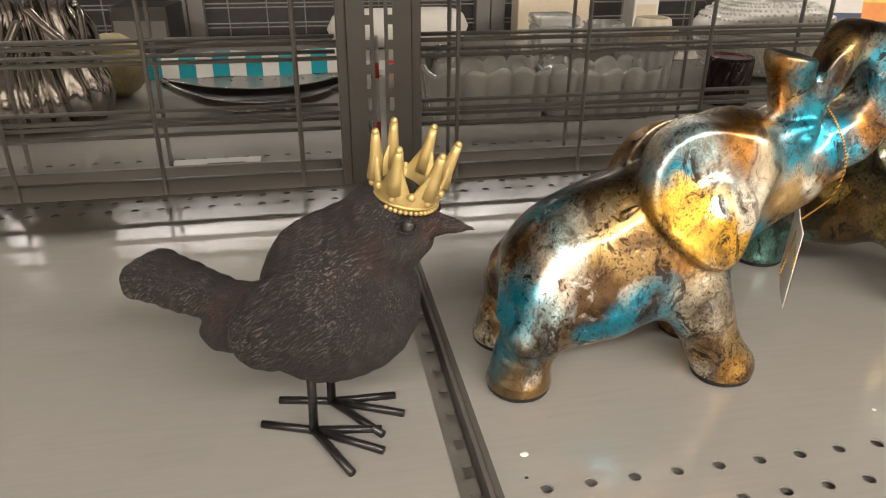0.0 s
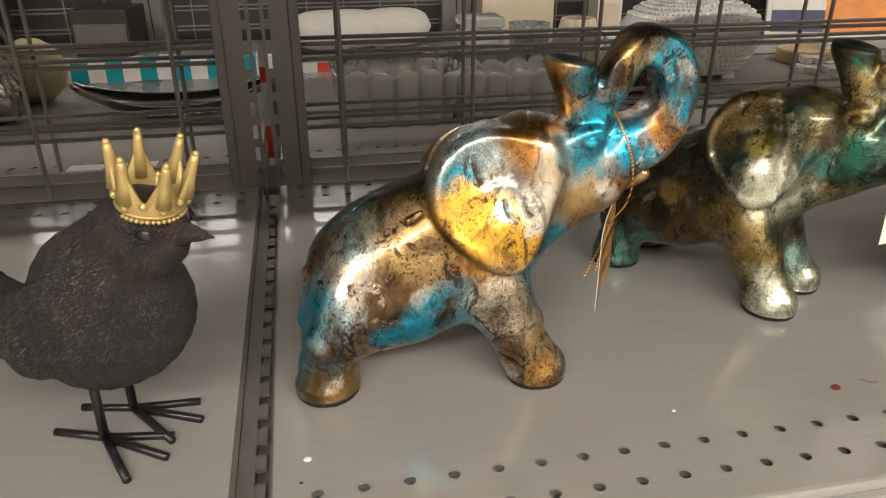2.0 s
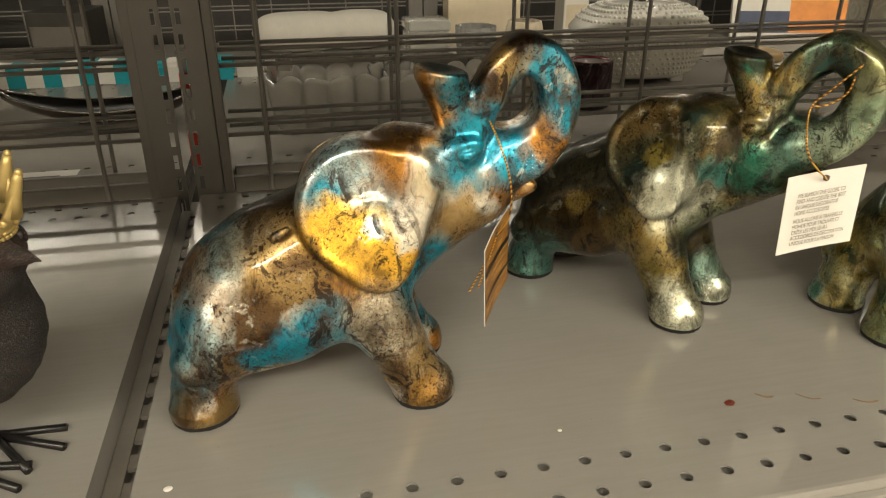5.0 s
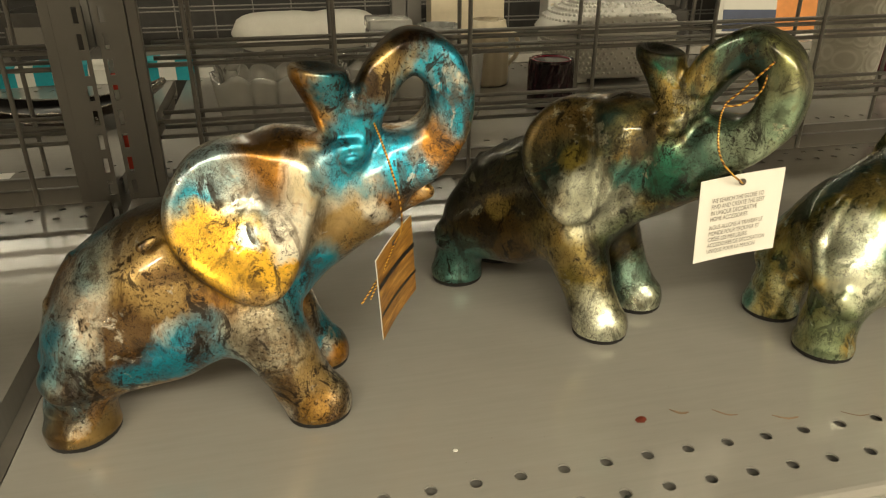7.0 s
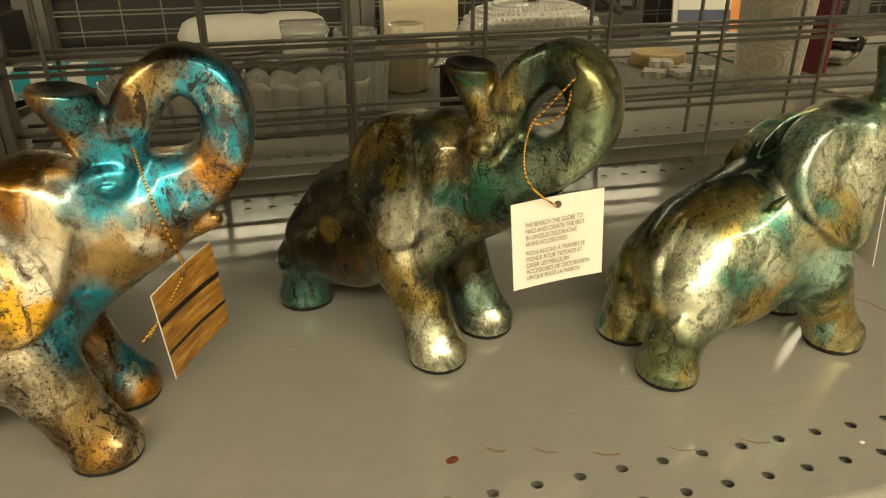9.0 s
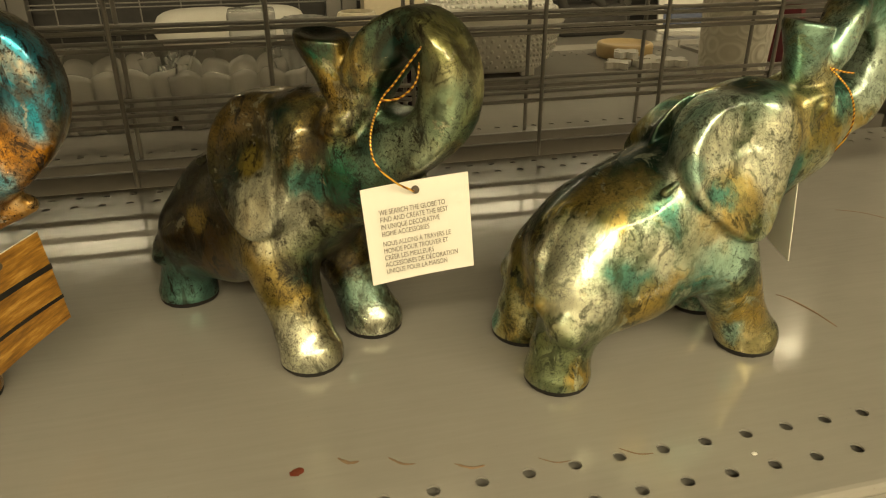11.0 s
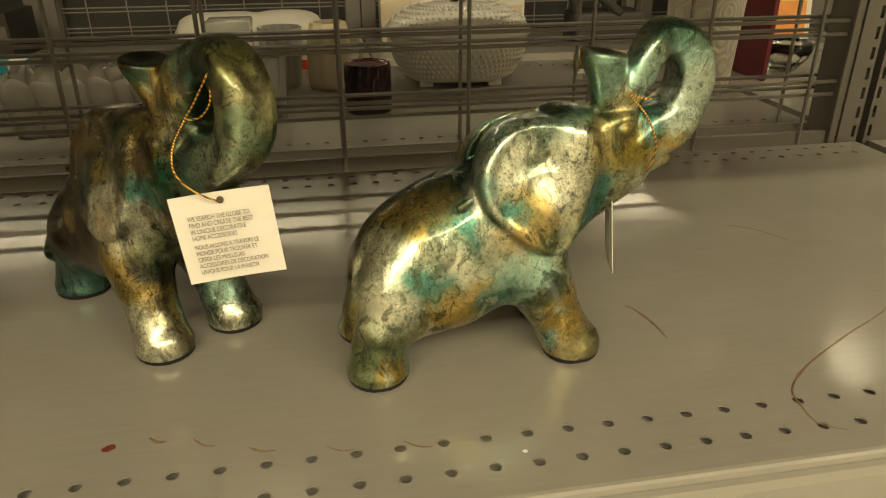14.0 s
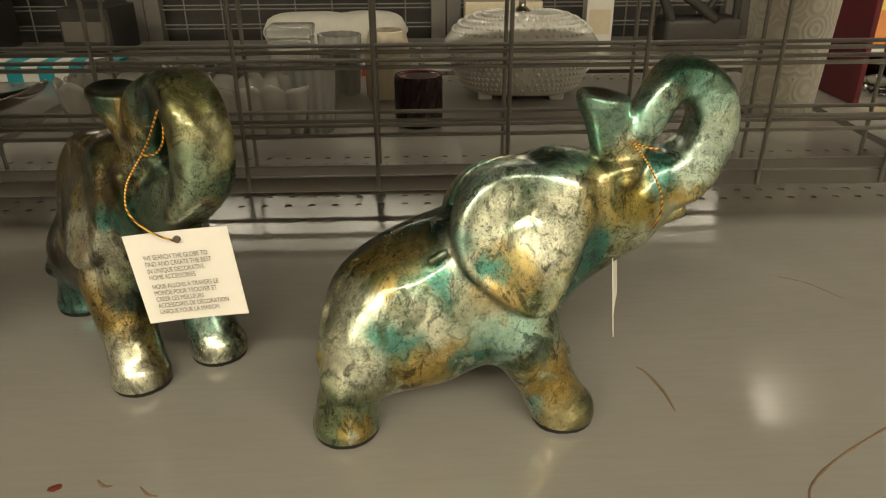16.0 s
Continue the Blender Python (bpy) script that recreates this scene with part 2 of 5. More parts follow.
E1_LEGS = [((-0.057, -0.048, 0.059), 0.009, (0.55, 0.75, 0.78)), ((-0.060, -0.045, 0.020), 0.018, (0.3, 0.2, 0.07)), ((-0.050, -0.042, 0.030), 0.005, RUSSET), ((-0.064, -0.046, 0.017), 0.004, SILVER), ((-0.053, -0.048, 0.047), 0.003, SILVER), ((0.046, -0.047, 0.062), 0.016, (0.74, 0.66, 0.48)), ((0.061, -0.045, 0.022), 0.015, TAN), ((0.071, -0.048, 0.009), 0.007, (0.46, 0.25, 0.05)), ((0.051, -0.039, 0.007), 0.005, SILVER), ((0.078, -0.021, 0.097), 0.009, BLUE), ((0.080, 0.026, 0.026), 0.012, BLUE), ((0.089, 0.022, 0.006), 0.008, AMBER), ((0.07, -0.024, 0.082), 0.014, BLUE), ((-0.078, -0.02, 0.045), 0.018, BLUE)]
E1_EAR = [((0.032, -0.030, 0.151), 0.020, SILVER), ((0.024, -0.032, 0.160), 0.010, (0.5, 0.74, 0.8)), ((0.040, -0.030, 0.163), 0.007, (0.6, 0.8, 0.84)), ((0.015, -0.035, 0.140), 0.008, BLUE), ((0.055, -0.034, 0.136), 0.011, BLUE), ((0.041, -0.036, 0.130), 0.008, BLUE), ((0.030, -0.043, 0.118), 0.014, GLOW), ((0.016, -0.040, 0.124), 0.010, GLOW), ((0.050, -0.044, 0.108), 0.013, GLOW), ((0.063, -0.038, 0.123), 0.007, SILVER), ((0.060, -0.038, 0.124), 0.003, DARK), ((0.043, -0.039, 0.124), 0.004, (0.7, 0.9, 0.95)), ((0.064, -0.040, 0.114), 0.004, SILVER)]
E1_HEAD = [((0.062, -0.030, 0.160), 0.015, AMBER), ((0.054, -0.017, 0.168), 0.011, BROWN), ((0.073, -0.022, 0.164), 0.005, GLOW), ((0.085, -0.027, 0.135), 0.016, SILVER), ((0.079, -0.030, 0.149), 0.007, (0.7, 0.6, 0.4)), ((0.099, -0.023, 0.159), 0.012, BLUE), ((0.113, -0.019, 0.142), 0.006, BLUE), ((0.097, -0.021, 0.117), 0.013, TAN), ((0.126, -0.013, 0.128), 0.012, RUSSET), ((0.109, -0.021, 0.128), 0.005, SILVER)]
E1_TRUNK = [((0.110, -0.015, 0.170), 0.013, BLUE), ((0.130, -0.013, 0.154), 0.011, BLUE), ((0.148, -0.010, 0.162), 0.009, AMBER), ((0.156, -0.010, 0.152), 0.007, AMBER), ((0.155, -0.009, 0.198), 0.017, BLUE), ((0.159, -0.009, 0.177), 0.009, BLUE), ((0.157, -0.009, 0.194), 0.004, SILVER), ((0.114, -0.017, 0.202), 0.009, TAN), ((0.124, -0.012, 0.211), 0.007, TAN), ((0.136, -0.002, 0.220), 0.008, DARK), ((0.109, -0.018, 0.195), 0.006, DARK), ((0.076, -0.025, 0.197), 0.006, RUSSET), ((0.091, -0.024, 0.197), 0.008, TEAL), ((0.086, -0.001, 0.204), 0.009, (0.01, 0.08, 0.11))]
M_E1 = leaf_paint("blue_copper_leaf", [(0.36, (0.1, 0.05, 0.014)), (0.42, (0.4, 0.2, 0.05)), (0.5, (0.6, 0.4, 0.16)), (0.55, (0.86, 0.76, 0.54)), (0.62, (0.88, 0.83, 0.7)), (0.68, (0.5, 0.27, 0.06))],
                  E1_BODY + E1_LEGS + E1_EAR + E1_HEAD + E1_TRUNK, (0.018, 0.009, 0.004), (0.085, 0.04, 0.01), 0.9, 0.0, spread=-0.025, pale=(0.88, 0.84, 0.72), warm=(0.5, 0.22, 0.03))
E2_BODY = [((-0.014, -0.038, 0.105), 0.019, (0.1, 0.1, 0.06)), ((-0.011, -0.044, 0.060), 0.020, (0.12, 0.07, 0.02)), ((-0.015, -0.044, 0.081), 0.006, GOLD), ((-0.050, -0.038, 0.017), 0.018, (0.12, 0.3, 0.26)), ((0.049, -0.046, 0.067), 0.019, BRONZE), ((0.069, -0.034, 0.047), 0.008, GOLD), ((0.052, -0.044, 0.032), 0.012, OLIVE), ((0.075, -0.046, 0.015), 0.015, PALE), ((0.077, 0.016, 0.023), 0.015, MINT), ((0.084, 0.013, 0.007), 0.011, PALE), ((0.071, -0.014, 0.078), 0.014, (0.3, 0.36, 0.2)), ((0.067, -0.023, 0.059), 0.008, DEEP)]
E2_HEAD = [((0.030, -0.031, 0.146), 0.018, (0.22, 0.15, 0.05)), ((0.034, -0.041, 0.121), 0.015, DEEP), ((0.060, -0.043, 0.107), 0.016, PALE), ((0.041, -0.035, 0.133), 0.007, OLIVE), ((0.067, -0.029, 0.158), 0.008, DEEP), ((0.093, -0.024, 0.156), 0.015, BRONZE), ((0.092, -0.024, 0.135), 0.014, (0.16, 0.1, 0.03)), ((0.101, -0.020, 0.145), 0.005, GOLD), ((0.103, -0.022, 0.125), 0.012, GREEN), ((0.079, -0.027, 0.124), 0.007, JADE)]
E2_TRUNK = [((0.126, -0.015, 0.149), 0.013, (0.12, 0.26, 0.2)), ((0.143, -0.012, 0.155), 0.011, (0.34, 0.42, 0.3)), ((0.167, -0.001, 0.189), 0.014, (0.5, 0.5, 0.28)), ((0.163, -0.008, 0.171), 0.010, (0.3, 0.42, 0.28)), ((0.158, 0.0, 0.209), 0.010, (0.3, 0.3, 0.12)), ((0.136, -0.009, 0.201), 0.011, DEEP), ((0.120, 0.005, 0.181), 0.007, GREEN), ((0.079, -0.007, 0.204), 0.012, DEEP), ((0.101, -0.018, 0.185), 0.008, GOLD), ((0.092, -0.022, 0.193), 0.005, GREEN)]
M_E2 = leaf_paint("dark_green_gold_leaf", [(0.36, (0.04, 0.026, 0.009)), (0.45, (0.16, 0.11, 0.034)), (0.53, (0.42, 0.31, 0.1)), (0.6, (0.22, 0.3, 0.18)), (0.7, (0.04, 0.12, 0.09))],
                  [((-0.04, 0, 0.1), 0.05, (0.03, 0.035, 0.02))] + E2_BODY + E2_HEAD + E2_TRUNK, (0.012, 0.01, 0.006), (0.03, 0.027, 0.014), 0.9, 1.3, spread=0.0, pale=(0.62, 0.6, 0.42), warm=(0.2, 0.12, 0.03))
# the leading DEEP patches darken the back for shade as well as dark leaf
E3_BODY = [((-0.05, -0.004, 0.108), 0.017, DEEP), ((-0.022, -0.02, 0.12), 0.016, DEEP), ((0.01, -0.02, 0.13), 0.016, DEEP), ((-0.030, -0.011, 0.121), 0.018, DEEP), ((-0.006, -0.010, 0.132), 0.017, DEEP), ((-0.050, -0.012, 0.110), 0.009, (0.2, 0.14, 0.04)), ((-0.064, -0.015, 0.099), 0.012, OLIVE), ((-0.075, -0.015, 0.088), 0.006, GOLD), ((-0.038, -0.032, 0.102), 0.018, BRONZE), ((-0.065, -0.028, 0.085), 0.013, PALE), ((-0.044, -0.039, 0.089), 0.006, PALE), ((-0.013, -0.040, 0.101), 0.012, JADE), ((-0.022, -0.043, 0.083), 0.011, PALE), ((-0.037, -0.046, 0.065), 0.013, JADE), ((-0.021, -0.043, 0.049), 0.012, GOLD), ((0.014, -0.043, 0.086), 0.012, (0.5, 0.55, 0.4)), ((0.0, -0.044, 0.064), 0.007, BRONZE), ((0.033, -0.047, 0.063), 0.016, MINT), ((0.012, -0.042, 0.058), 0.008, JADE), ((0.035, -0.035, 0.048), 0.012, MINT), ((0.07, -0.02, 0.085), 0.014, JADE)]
E3_LEGS = [((-0.062, -0.048, 0.053), 0.013, PALE), ((-0.069, -0.046, 0.022), 0.017, (0.24, 0.3, 0.16)), ((-0.060, -0.046, 0.012), 0.006, GOLD), ((0.055, -0.045, 0.038), 0.014, GOLD), ((0.065, -0.048, 0.009), 0.011, (0.6, 0.52, 0.26)), ((0.048, -0.039, 0.015), 0.006, MINT)]
E3_EAR = [((0.017, -0.032, 0.151), 0.013, MINT), ((0.036, -0.030, 0.165), 0.011, (0.6, 0.74, 0.64)), ((0.035, -0.029, 0.153), 0.007, JADE), ((0.029, -0.038, 0.129), 0.019, PALE), ((0.052, -0.037, 0.128), 0.012, PALE), ((0.031, -0.046, 0.110), 0.012, BRONZE), ((0.015, -0.044, 0.114), 0.005, JADE), ((0.046, -0.047, 0.097), 0.006, MOSS), ((0.004, -0.041, 0.132), 0.006, MINT)]
E3_HEAD = [((0.064, -0.020, 0.168), 0.012, (0.34, 0.56, 0.45)), ((0.053, -0.010, 0.170), 0.009, DEEP), ((0.067, -0.034, 0.143), 0.013, PALE), ((0.090, -0.025, 0.140), 0.014, (0.56, 0.46, 0.16)), ((0.090, -0.024, 0.159), 0.007, (0.62, 0.55, 0.25)), ((0.084, -0.023, 0.116), 0.010, JADE), ((0.107, -0.020, 0.142), 0.010, OLIVE)]
E3_TRUNK = [((0.136, -0.014, 0.149), 0.010, BRONZE), ((0.123, -0.009, 0.162), 0.010, JADE), ((0.145, -0.010, 0.161), 0.009, (0.5, 0.62, 0.5)), ((0.153, -0.009, 0.183), 0.015, (0.6, 0.76, 0.66)), ((0.146, -0.009, 0.205), 0.011, MINT), ((0.129, -0.009, 0.213), 0.010, JADE), ((0.105, -0.017, 0.197), 0.009, MINT), ((0.078, -0.022, 0.191), 0.011, (0.26, 0.46, 0.38)), ((0.081, -0.007, 0.203), 0.008, (0.05, 0.04, 0.02))]
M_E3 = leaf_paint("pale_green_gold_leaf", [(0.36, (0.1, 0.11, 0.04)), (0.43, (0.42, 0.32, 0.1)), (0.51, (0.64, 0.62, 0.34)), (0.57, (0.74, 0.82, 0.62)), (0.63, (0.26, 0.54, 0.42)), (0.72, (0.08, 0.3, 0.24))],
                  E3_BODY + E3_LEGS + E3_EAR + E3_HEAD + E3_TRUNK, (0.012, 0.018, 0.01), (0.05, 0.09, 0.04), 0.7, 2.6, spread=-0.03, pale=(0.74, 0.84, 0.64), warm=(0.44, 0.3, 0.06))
M_CARD = plain("cream_card", (0.82, 0.79, 0.73), 0.7, vary=0.04)
M_INK = plain("brown_ink", (0.1, 0.08, 0.06), 0.7)
M_FROST = glass("thick_pressed_glass", (0.9, 0.89, 0.85), 0.12, 1.3)
M_FROST.node_tree.nodes["Principled BSDF"].inputs["Transmission Weight"].default_value = 0.7
M_CLEAR = glass("clear_glass", (0.96, 0.96, 0.94), 0.02, 1.45)


# ---- mesh helpers ----
def obj(name, bm, mat, parent=None, label="", smooth=False):
    me = bpy.data.meshes.new(name)
    bm.normal_update()
    bm.to_mesh(me)
    bm.free()
    if smooth:
        me.polygons.foreach_set("use_smooth", [True] * len(me.polygons))
    if mat:
        me.materials.append(mat)
    ob = new(name, me)
    ob.parent = parent
    if label:
        ob["label"] = label
    return ob


def part(name, bm, mat, parent, label="", smooth=False):
    return obj(name, bm, mat, parent, label, smooth)


def twin(name, src, parent, m):
    """Another object on the same mesh."""
    ob = new(name, src.data)
    ob.parent = parent
    ob.matrix_basis = m
    return ob


def empty(name, m=None):
    ob = new(name)
    if m is not None:
        ob.matrix_basis = m
    return ob


def box(bm, x0, x1, y0, y1, z0, z1, bevel=0.0, seg=2):
    r = bmesh.ops.create_cube(bm, size=1.0, matrix=Matrix.LocRotScale(((x0 + x1) / 2, (y0 + y1) / 2, (z0 + z1) / 2), None, (x1 - x0, y1 - y0, z1 - z0)))
    if bevel:
        es = {e for v in r["verts"] for e in v.link_edges}
        bmesh.ops.bevel(bm, geom=list(es), offset=bevel, segments=seg, profile=0.5, affect="EDGES")
    return bm


def tube(bm, pts, radii, sides=10, caps=True, flat=1.0):
    """A round bar through the points."""
    pts = [Vector(p) for p in pts]
    if not hasattr(radii, "__len__"):
        radii = [radii] * len(pts)
    rings = []
    up = Vector((0, 0, 1))
    t0 = (pts[1] - pts[0]).normalized()
    side = t0.cross(up if abs(t0.z) < 0.9 else Vector((1, 0, 0))).normalized()
    for i, p in enumerate(pts):
        t = (pts[min(i + 1, len(pts) - 1)] - pts[max(i - 1, 0)]).normalized()
        side = (side - t * side.dot(t)).normalized()
        oth = t.cross(side)
        rings.append([bm.verts.new(p + radii[i] * (math.cos(a) * side + flat * math.sin(a) * oth)) for a in [2 * math.pi * k / sides for k in range(sides)]])
    for a, b in zip(rings, rings[1:]):
        for k in range(sides):
            bm.faces.new((a[k], a[(k + 1) % sides], b[(k + 1) % sides], b[k]))
    if caps:
        bm.faces.new(list(reversed(rings[0])))
        bm.faces.new(rings[-1])
    return bm


def lathe(bm, profile, sides=32, ripple=None):
    """A turned shape: (radius, height) pairs; ripple(angle, i) scales the radius."""
    rings = []
    for i, (r, z) in enumerate(profile):
        ring = []
        for k in range(sides):
            a = 2 * math.pi * k / sides
            q = r * (ripple(a, i) if ripple else 1)
            ring.append(bm.verts.new((q * math.cos(a), q * math.sin(a), z)))
        rings.append(ring)
    for a, b in zip(rings, rings[1:]):
        for k in range(sides):
            bm.faces.new((a[k], a[(k + 1) % sides], b[(k + 1) % sides], b[k]))
    bm.faces.new(list(reversed(rings[0])))
    bm.faces.new(rings[-1])
    return bm


# ---- sculpting by distance fields (millimetres) ----
def smin(a, b, k):
    h = np.clip(0.5 + 0.5 * (b - a) / k, 0, 1)
    return b * (1 - h) + a * h - k * h * (1 - h)


def smax(a, b, k):
    return -smin(-a, -b, k)


def ellipsoid(P, c, r, tilt=0.0):
    x, y, z = P[0] - c[0], P[1] - c[1], P[2] - c[2]
    if tilt:
        ca, sa = math.cos(radians(tilt)), math.sin(radians(tilt))
        x, z = x * ca + z * sa, -x * sa + z * ca
    k0 = np.sqrt((x / r[0]) ** 2 + (y / r[1]) ** 2 + (z / r[2]) ** 2)
    k1 = np.sqrt((x / r[0] ** 2) ** 2 + (y / r[1] ** 2) ** 2 + (z / r[2] ** 2) ** 2) + 1e-6
    return k0 * (k0 - 1) / k1


def cone(P, a, b, ra, rb):
    ax, ay, az = (b[i] - a[i] for i in range(3))
    x, y, z = P[0] - a[0], P[1] - a[1], P[2] - a[2]
    t = np.clip((x * ax + y * ay + z * az) / (ax * ax + ay * ay + az * az), 0, 1)
    return np.sqrt((x - t * ax) ** 2 + (y - t * ay) ** 2 + (z - t * az) ** 2) - (ra + t * (rb - ra))


def spline(pts, n=5):
    """Catmull-Rom points between the given ones."""
    out = []
    ext = [pts[0]] + list(pts) + [pts[-1]]
    for a, b, c, d in zip(ext, ext[1:], ext[2:], ext[3:]):
        for i in range(n):
            t = i / n
            out.append(tuple(0.5 * (2 * q + (r - p) * t + (2 * p - 5 * q + 4 * r - e) * t * t + (3 * q - p - 3 * r + e) * t ** 3) for p, q, r, e in zip(a, b, c, d)))
    return out + [tuple(pts[-1])]


def chain2(P, pts):
    """Distance, in the side plane, to a bar of changing radius through (u, z, radius)."""
    out = None
    pts = spline(pts, 4)
    for (u0, z0, r0), (u1, z1, r1) in zip(pts, pts[1:]):
        du, dz = u1 - u0, z1 - z0
        t = np.clip(((P[0] - u0) * du + (P[2] - z0) * dz) / (du * du + dz * dz), 0, 1)
        d = np.sqrt((P[0] - u0 - t * du) ** 2 + (P[2] - z0 - t * dz) ** 2) - (r0 + t * (r1 - r0))
        out = d if out is None else np.minimum(out, d)
    return out


def surface(field, lo, hi, h):
    """Surface net of field < 0: vertices and quads."""
    ax = [np.arange(lo[i], hi[i] + h, h, dtype=np.float32) for i in range(3)]
    P = np.meshgrid(*ax, indexing="ij", sparse=True)
    F = np.asarray(field(P), dtype=np.float32)
    n = F.shape
    acc = np.zeros((n[0] - 1, n[1] - 1, n[2] - 1, 3), np.float32)
    cnt = np.zeros((n[0] - 1, n[1] - 1, n[2] - 1), np.float32)
    s = F < 0
    for a in range(3):
        b, c = (a + 1) % 3, (a + 2) % 3
        for ob_ in (0, 1):
            for oc in (0, 1):
                sl0, sl1 = [None] * 3, [None] * 3
                sl0[a], sl1[a] = slice(0, n[a] - 1), slice(1, n[a])
                for q, o in ((b, ob_), (c, oc)):
                    sl0[q] = sl1[q] = slice(o, n[q] - 1 + o)
                f0, f1 = F[tuple(sl0)], F[tuple(sl1)]
                hit = s[tuple(sl0)] != s[tuple(sl1)]
                t = np.where(hit, f0 / np.where(hit, f0 - f1, 1), 0)
                cnt += hit
                acc[..., a] += t
                acc[..., b] += hit * ob_
                acc[..., c] += hit * oc
    act = cnt > 0
    idx = np.full(cnt.shape, -1, np.int64)
    idx[act] = np.arange(act.sum())
    base = np.argwhere(act).astype(np.float32)
    verts = (base + acc[act] / cnt[act][:, None]) * h + np.array([a[0] for a in ax], np.float32)
    quads = []
    for a in range(3):
        b, c = (a + 1) % 3, (a + 2) % 3
        sl0, sl1 = [None] * 3, [None] * 3
        sl0[a], sl1[a] = slice(0, n[a] - 1), slice(1, n[a])
        for q in (b, c):
            sl0[q] = sl1[q] = slice(1, n[q] - 1)
        s0, s1 = s[tuple(sl0)], s[tuple(sl1)]

        def cell(db, dc):
            sl = [None] * 3
            sl[a] = slice(0, n[a] - 1)
            sl[b], sl[c] = slice(1 + db, n[b] - 1 + db), slice(1 + dc, n[c] - 1 + dc)
            return idx[tuple(sl)]
        q4 = np.stack([cell(-1, -1), cell(0, -1), cell(0, 0), cell(-1, 0)], -1)
        quads += [q4[s0 & ~s1], q4[~s0 & s1][:, ::-1]]
    return verts, np.concatenate(quads)


def net_mesh(name, verts, quads, mats, pick=None):
    me = bpy.data.meshes.new(name)
    me.from_pydata((verts * 0.001).tolist(), [], quads.tolist())
    for m in mats:
        me.materials.append(m)
    me.polygons.foreach_set("use_smooth", np.ones(len(quads), bool))
    if pick is not None:
        me.polygons.foreach_set("material_index", pick(verts[quads].mean(1)).astype(np.int32))
    me.update()
    return me


def elephant_field(P):
    u, w, z = P
    aw = np.abs(w)
    Q = (u, aw, z)
    body = ellipsoid(P, (-36, 0, 73), (44, 42, 39), 46)
    body = smin(body, ellipsoid(P, (-2, 0, 86), (54, 43, 45), 25), 14)
    body = smin(body, ellipsoid(P, (32, 0, 98), (40, 43, 46), 15), 14)
    # thighs and legs, alike on both sides
    body = smin(body, ellipsoid(Q, (-42, 24, 58), (34, 21, 33), 18), 10)
    body = smin(body, ellipsoid(Q, (-12, 22, 54), (28, 20, 24), 10), 12)
    body = smin(body, ellipsoid(Q, (16, 20, 66), (28, 20, 24), -12), 12)
    rear = smin(cone(Q, (-54, 25, 56), (-65, 27, 22), 23, 18), cone(Q, (-66, 27, 18), (-67, 28, 7), 18, 21), 6)
    front = smin(cone(Q, (40, 24, 66), (60, 27, 24), 24, 17), cone(Q, (62, 27, 19), (69, 28, 7), 17.5, 20.5), 6)
    body = smin(smin(body, rear, 8), front, 10)
    # head, muzzle, lower lip
    head = smin(ellipsoid(P, (72, 0, 138), (34, 27, 30)), ellipsoid(P, (106, 0, 135), (33, 20, 21), 28), 14)
    head = smin(head, ellipsoid(P, (56, 0, 148), (32, 27, 20), 12), 8)
    head = smin(head, cone(P, (58, 0, 98), (108, 0, 123), 25, 17), 12)
    body = smin(body, head, 12)
    body = smin(body, cone(P, (112, 2, 118), (141, 3, 127), 8, 4.5), 4)
    # trunk: up in front, back over the loop, flared tip above the brow
    drift = 7 - 14 * np.clip((130 - u) / 26, 0, 1) * np.clip((z - 165) / 15, 0, 1) - 7 * np.clip((165 - z) / 25, 0, 1)
    wide = 16 - 3.5 * np.clip((118 - u) / 16, 0, 1)
    loop = chain2(P, [(113, 146, 19.5), (135, 150.5, 16), (150, 164, 14), (155, 184, 13), (148, 201, 12.5), (133, 207.5, 12), (119, 199, 12), (109, 184, 11), (100, 173, 10)])
    loop = smax(loop, np.abs(w - drift) - wide, 10)
    stem = smin(cone(P, (103, -5, 171), (91, -6, 177), 12.5, 11), cone(P, (91, -7, 177), (83, -13, 203), 11, 15), 6)
    cut = (u - 84) * 0.16 + (z - 204) * 0.985
    stem = smax(stem, cut, 2.5)
    stem = smax(stem, -ellipsoid(P, (82.5, -13, 208), (10.5, 10.5, 6)), 3)
    body = smin(smin(body, loop, 6), stem, 5)
    # ears: rimmed plates that stand off behind and melt into the cheek in front
    far = np.clip(w / 8, 0, 1)
    ze = z + 8 * far
    top = np.sqrt((u - 34) ** 2 + (ze - 132) ** 2) - 35.5
    top = smin(top, np.sqrt((u - 47) ** 2 + (ze - 140) ** 2) - 25, 10)
    low = np.sqrt((u - 47) ** 2 + (ze - 102) ** 2) - 16
    out2 = smin(top, low, 22)
    mid = 23 + 0.29 * (164 - ze) + 0.05 * (40 - u) - 4 * far
    back = np.clip((58 - u + 0.25 * (ze - 120)) / 26, 0, 1)
    thick = 3.4 + 2.2 * back * np.exp(-((out2 + 4.5) / 4.0) ** 2) + 3.4 * np.exp(-(((u - 40) / 17) ** 2 + ((ze - 110) / 15) ** 2)) - 2.6 * np.exp(-(((u - 42) / 15) ** 2 + ((ze - 143) / 9) ** 2)) + 0.9 * np.exp(-((ze - 131 - 6 * np.exp(-((u - 42) / 12) ** 2)) / 3.0) ** 2) * np.clip(1 - np.abs(u - 42) / 22, 0, 1)
    thick = thick * (1 - 0.6 * np.clip((u - 46) / 20, 0, 1))
    ear = smax(smax(out2, aw - mid - thick, 6), mid - 20 - 30 * far - aw, 4)
    melt = np.clip((u - 42) / 16, 0, 1) * np.clip((z - 92) / 20, 0, 1)
    body = smin(body, ear, 2.5 + 16 * melt)
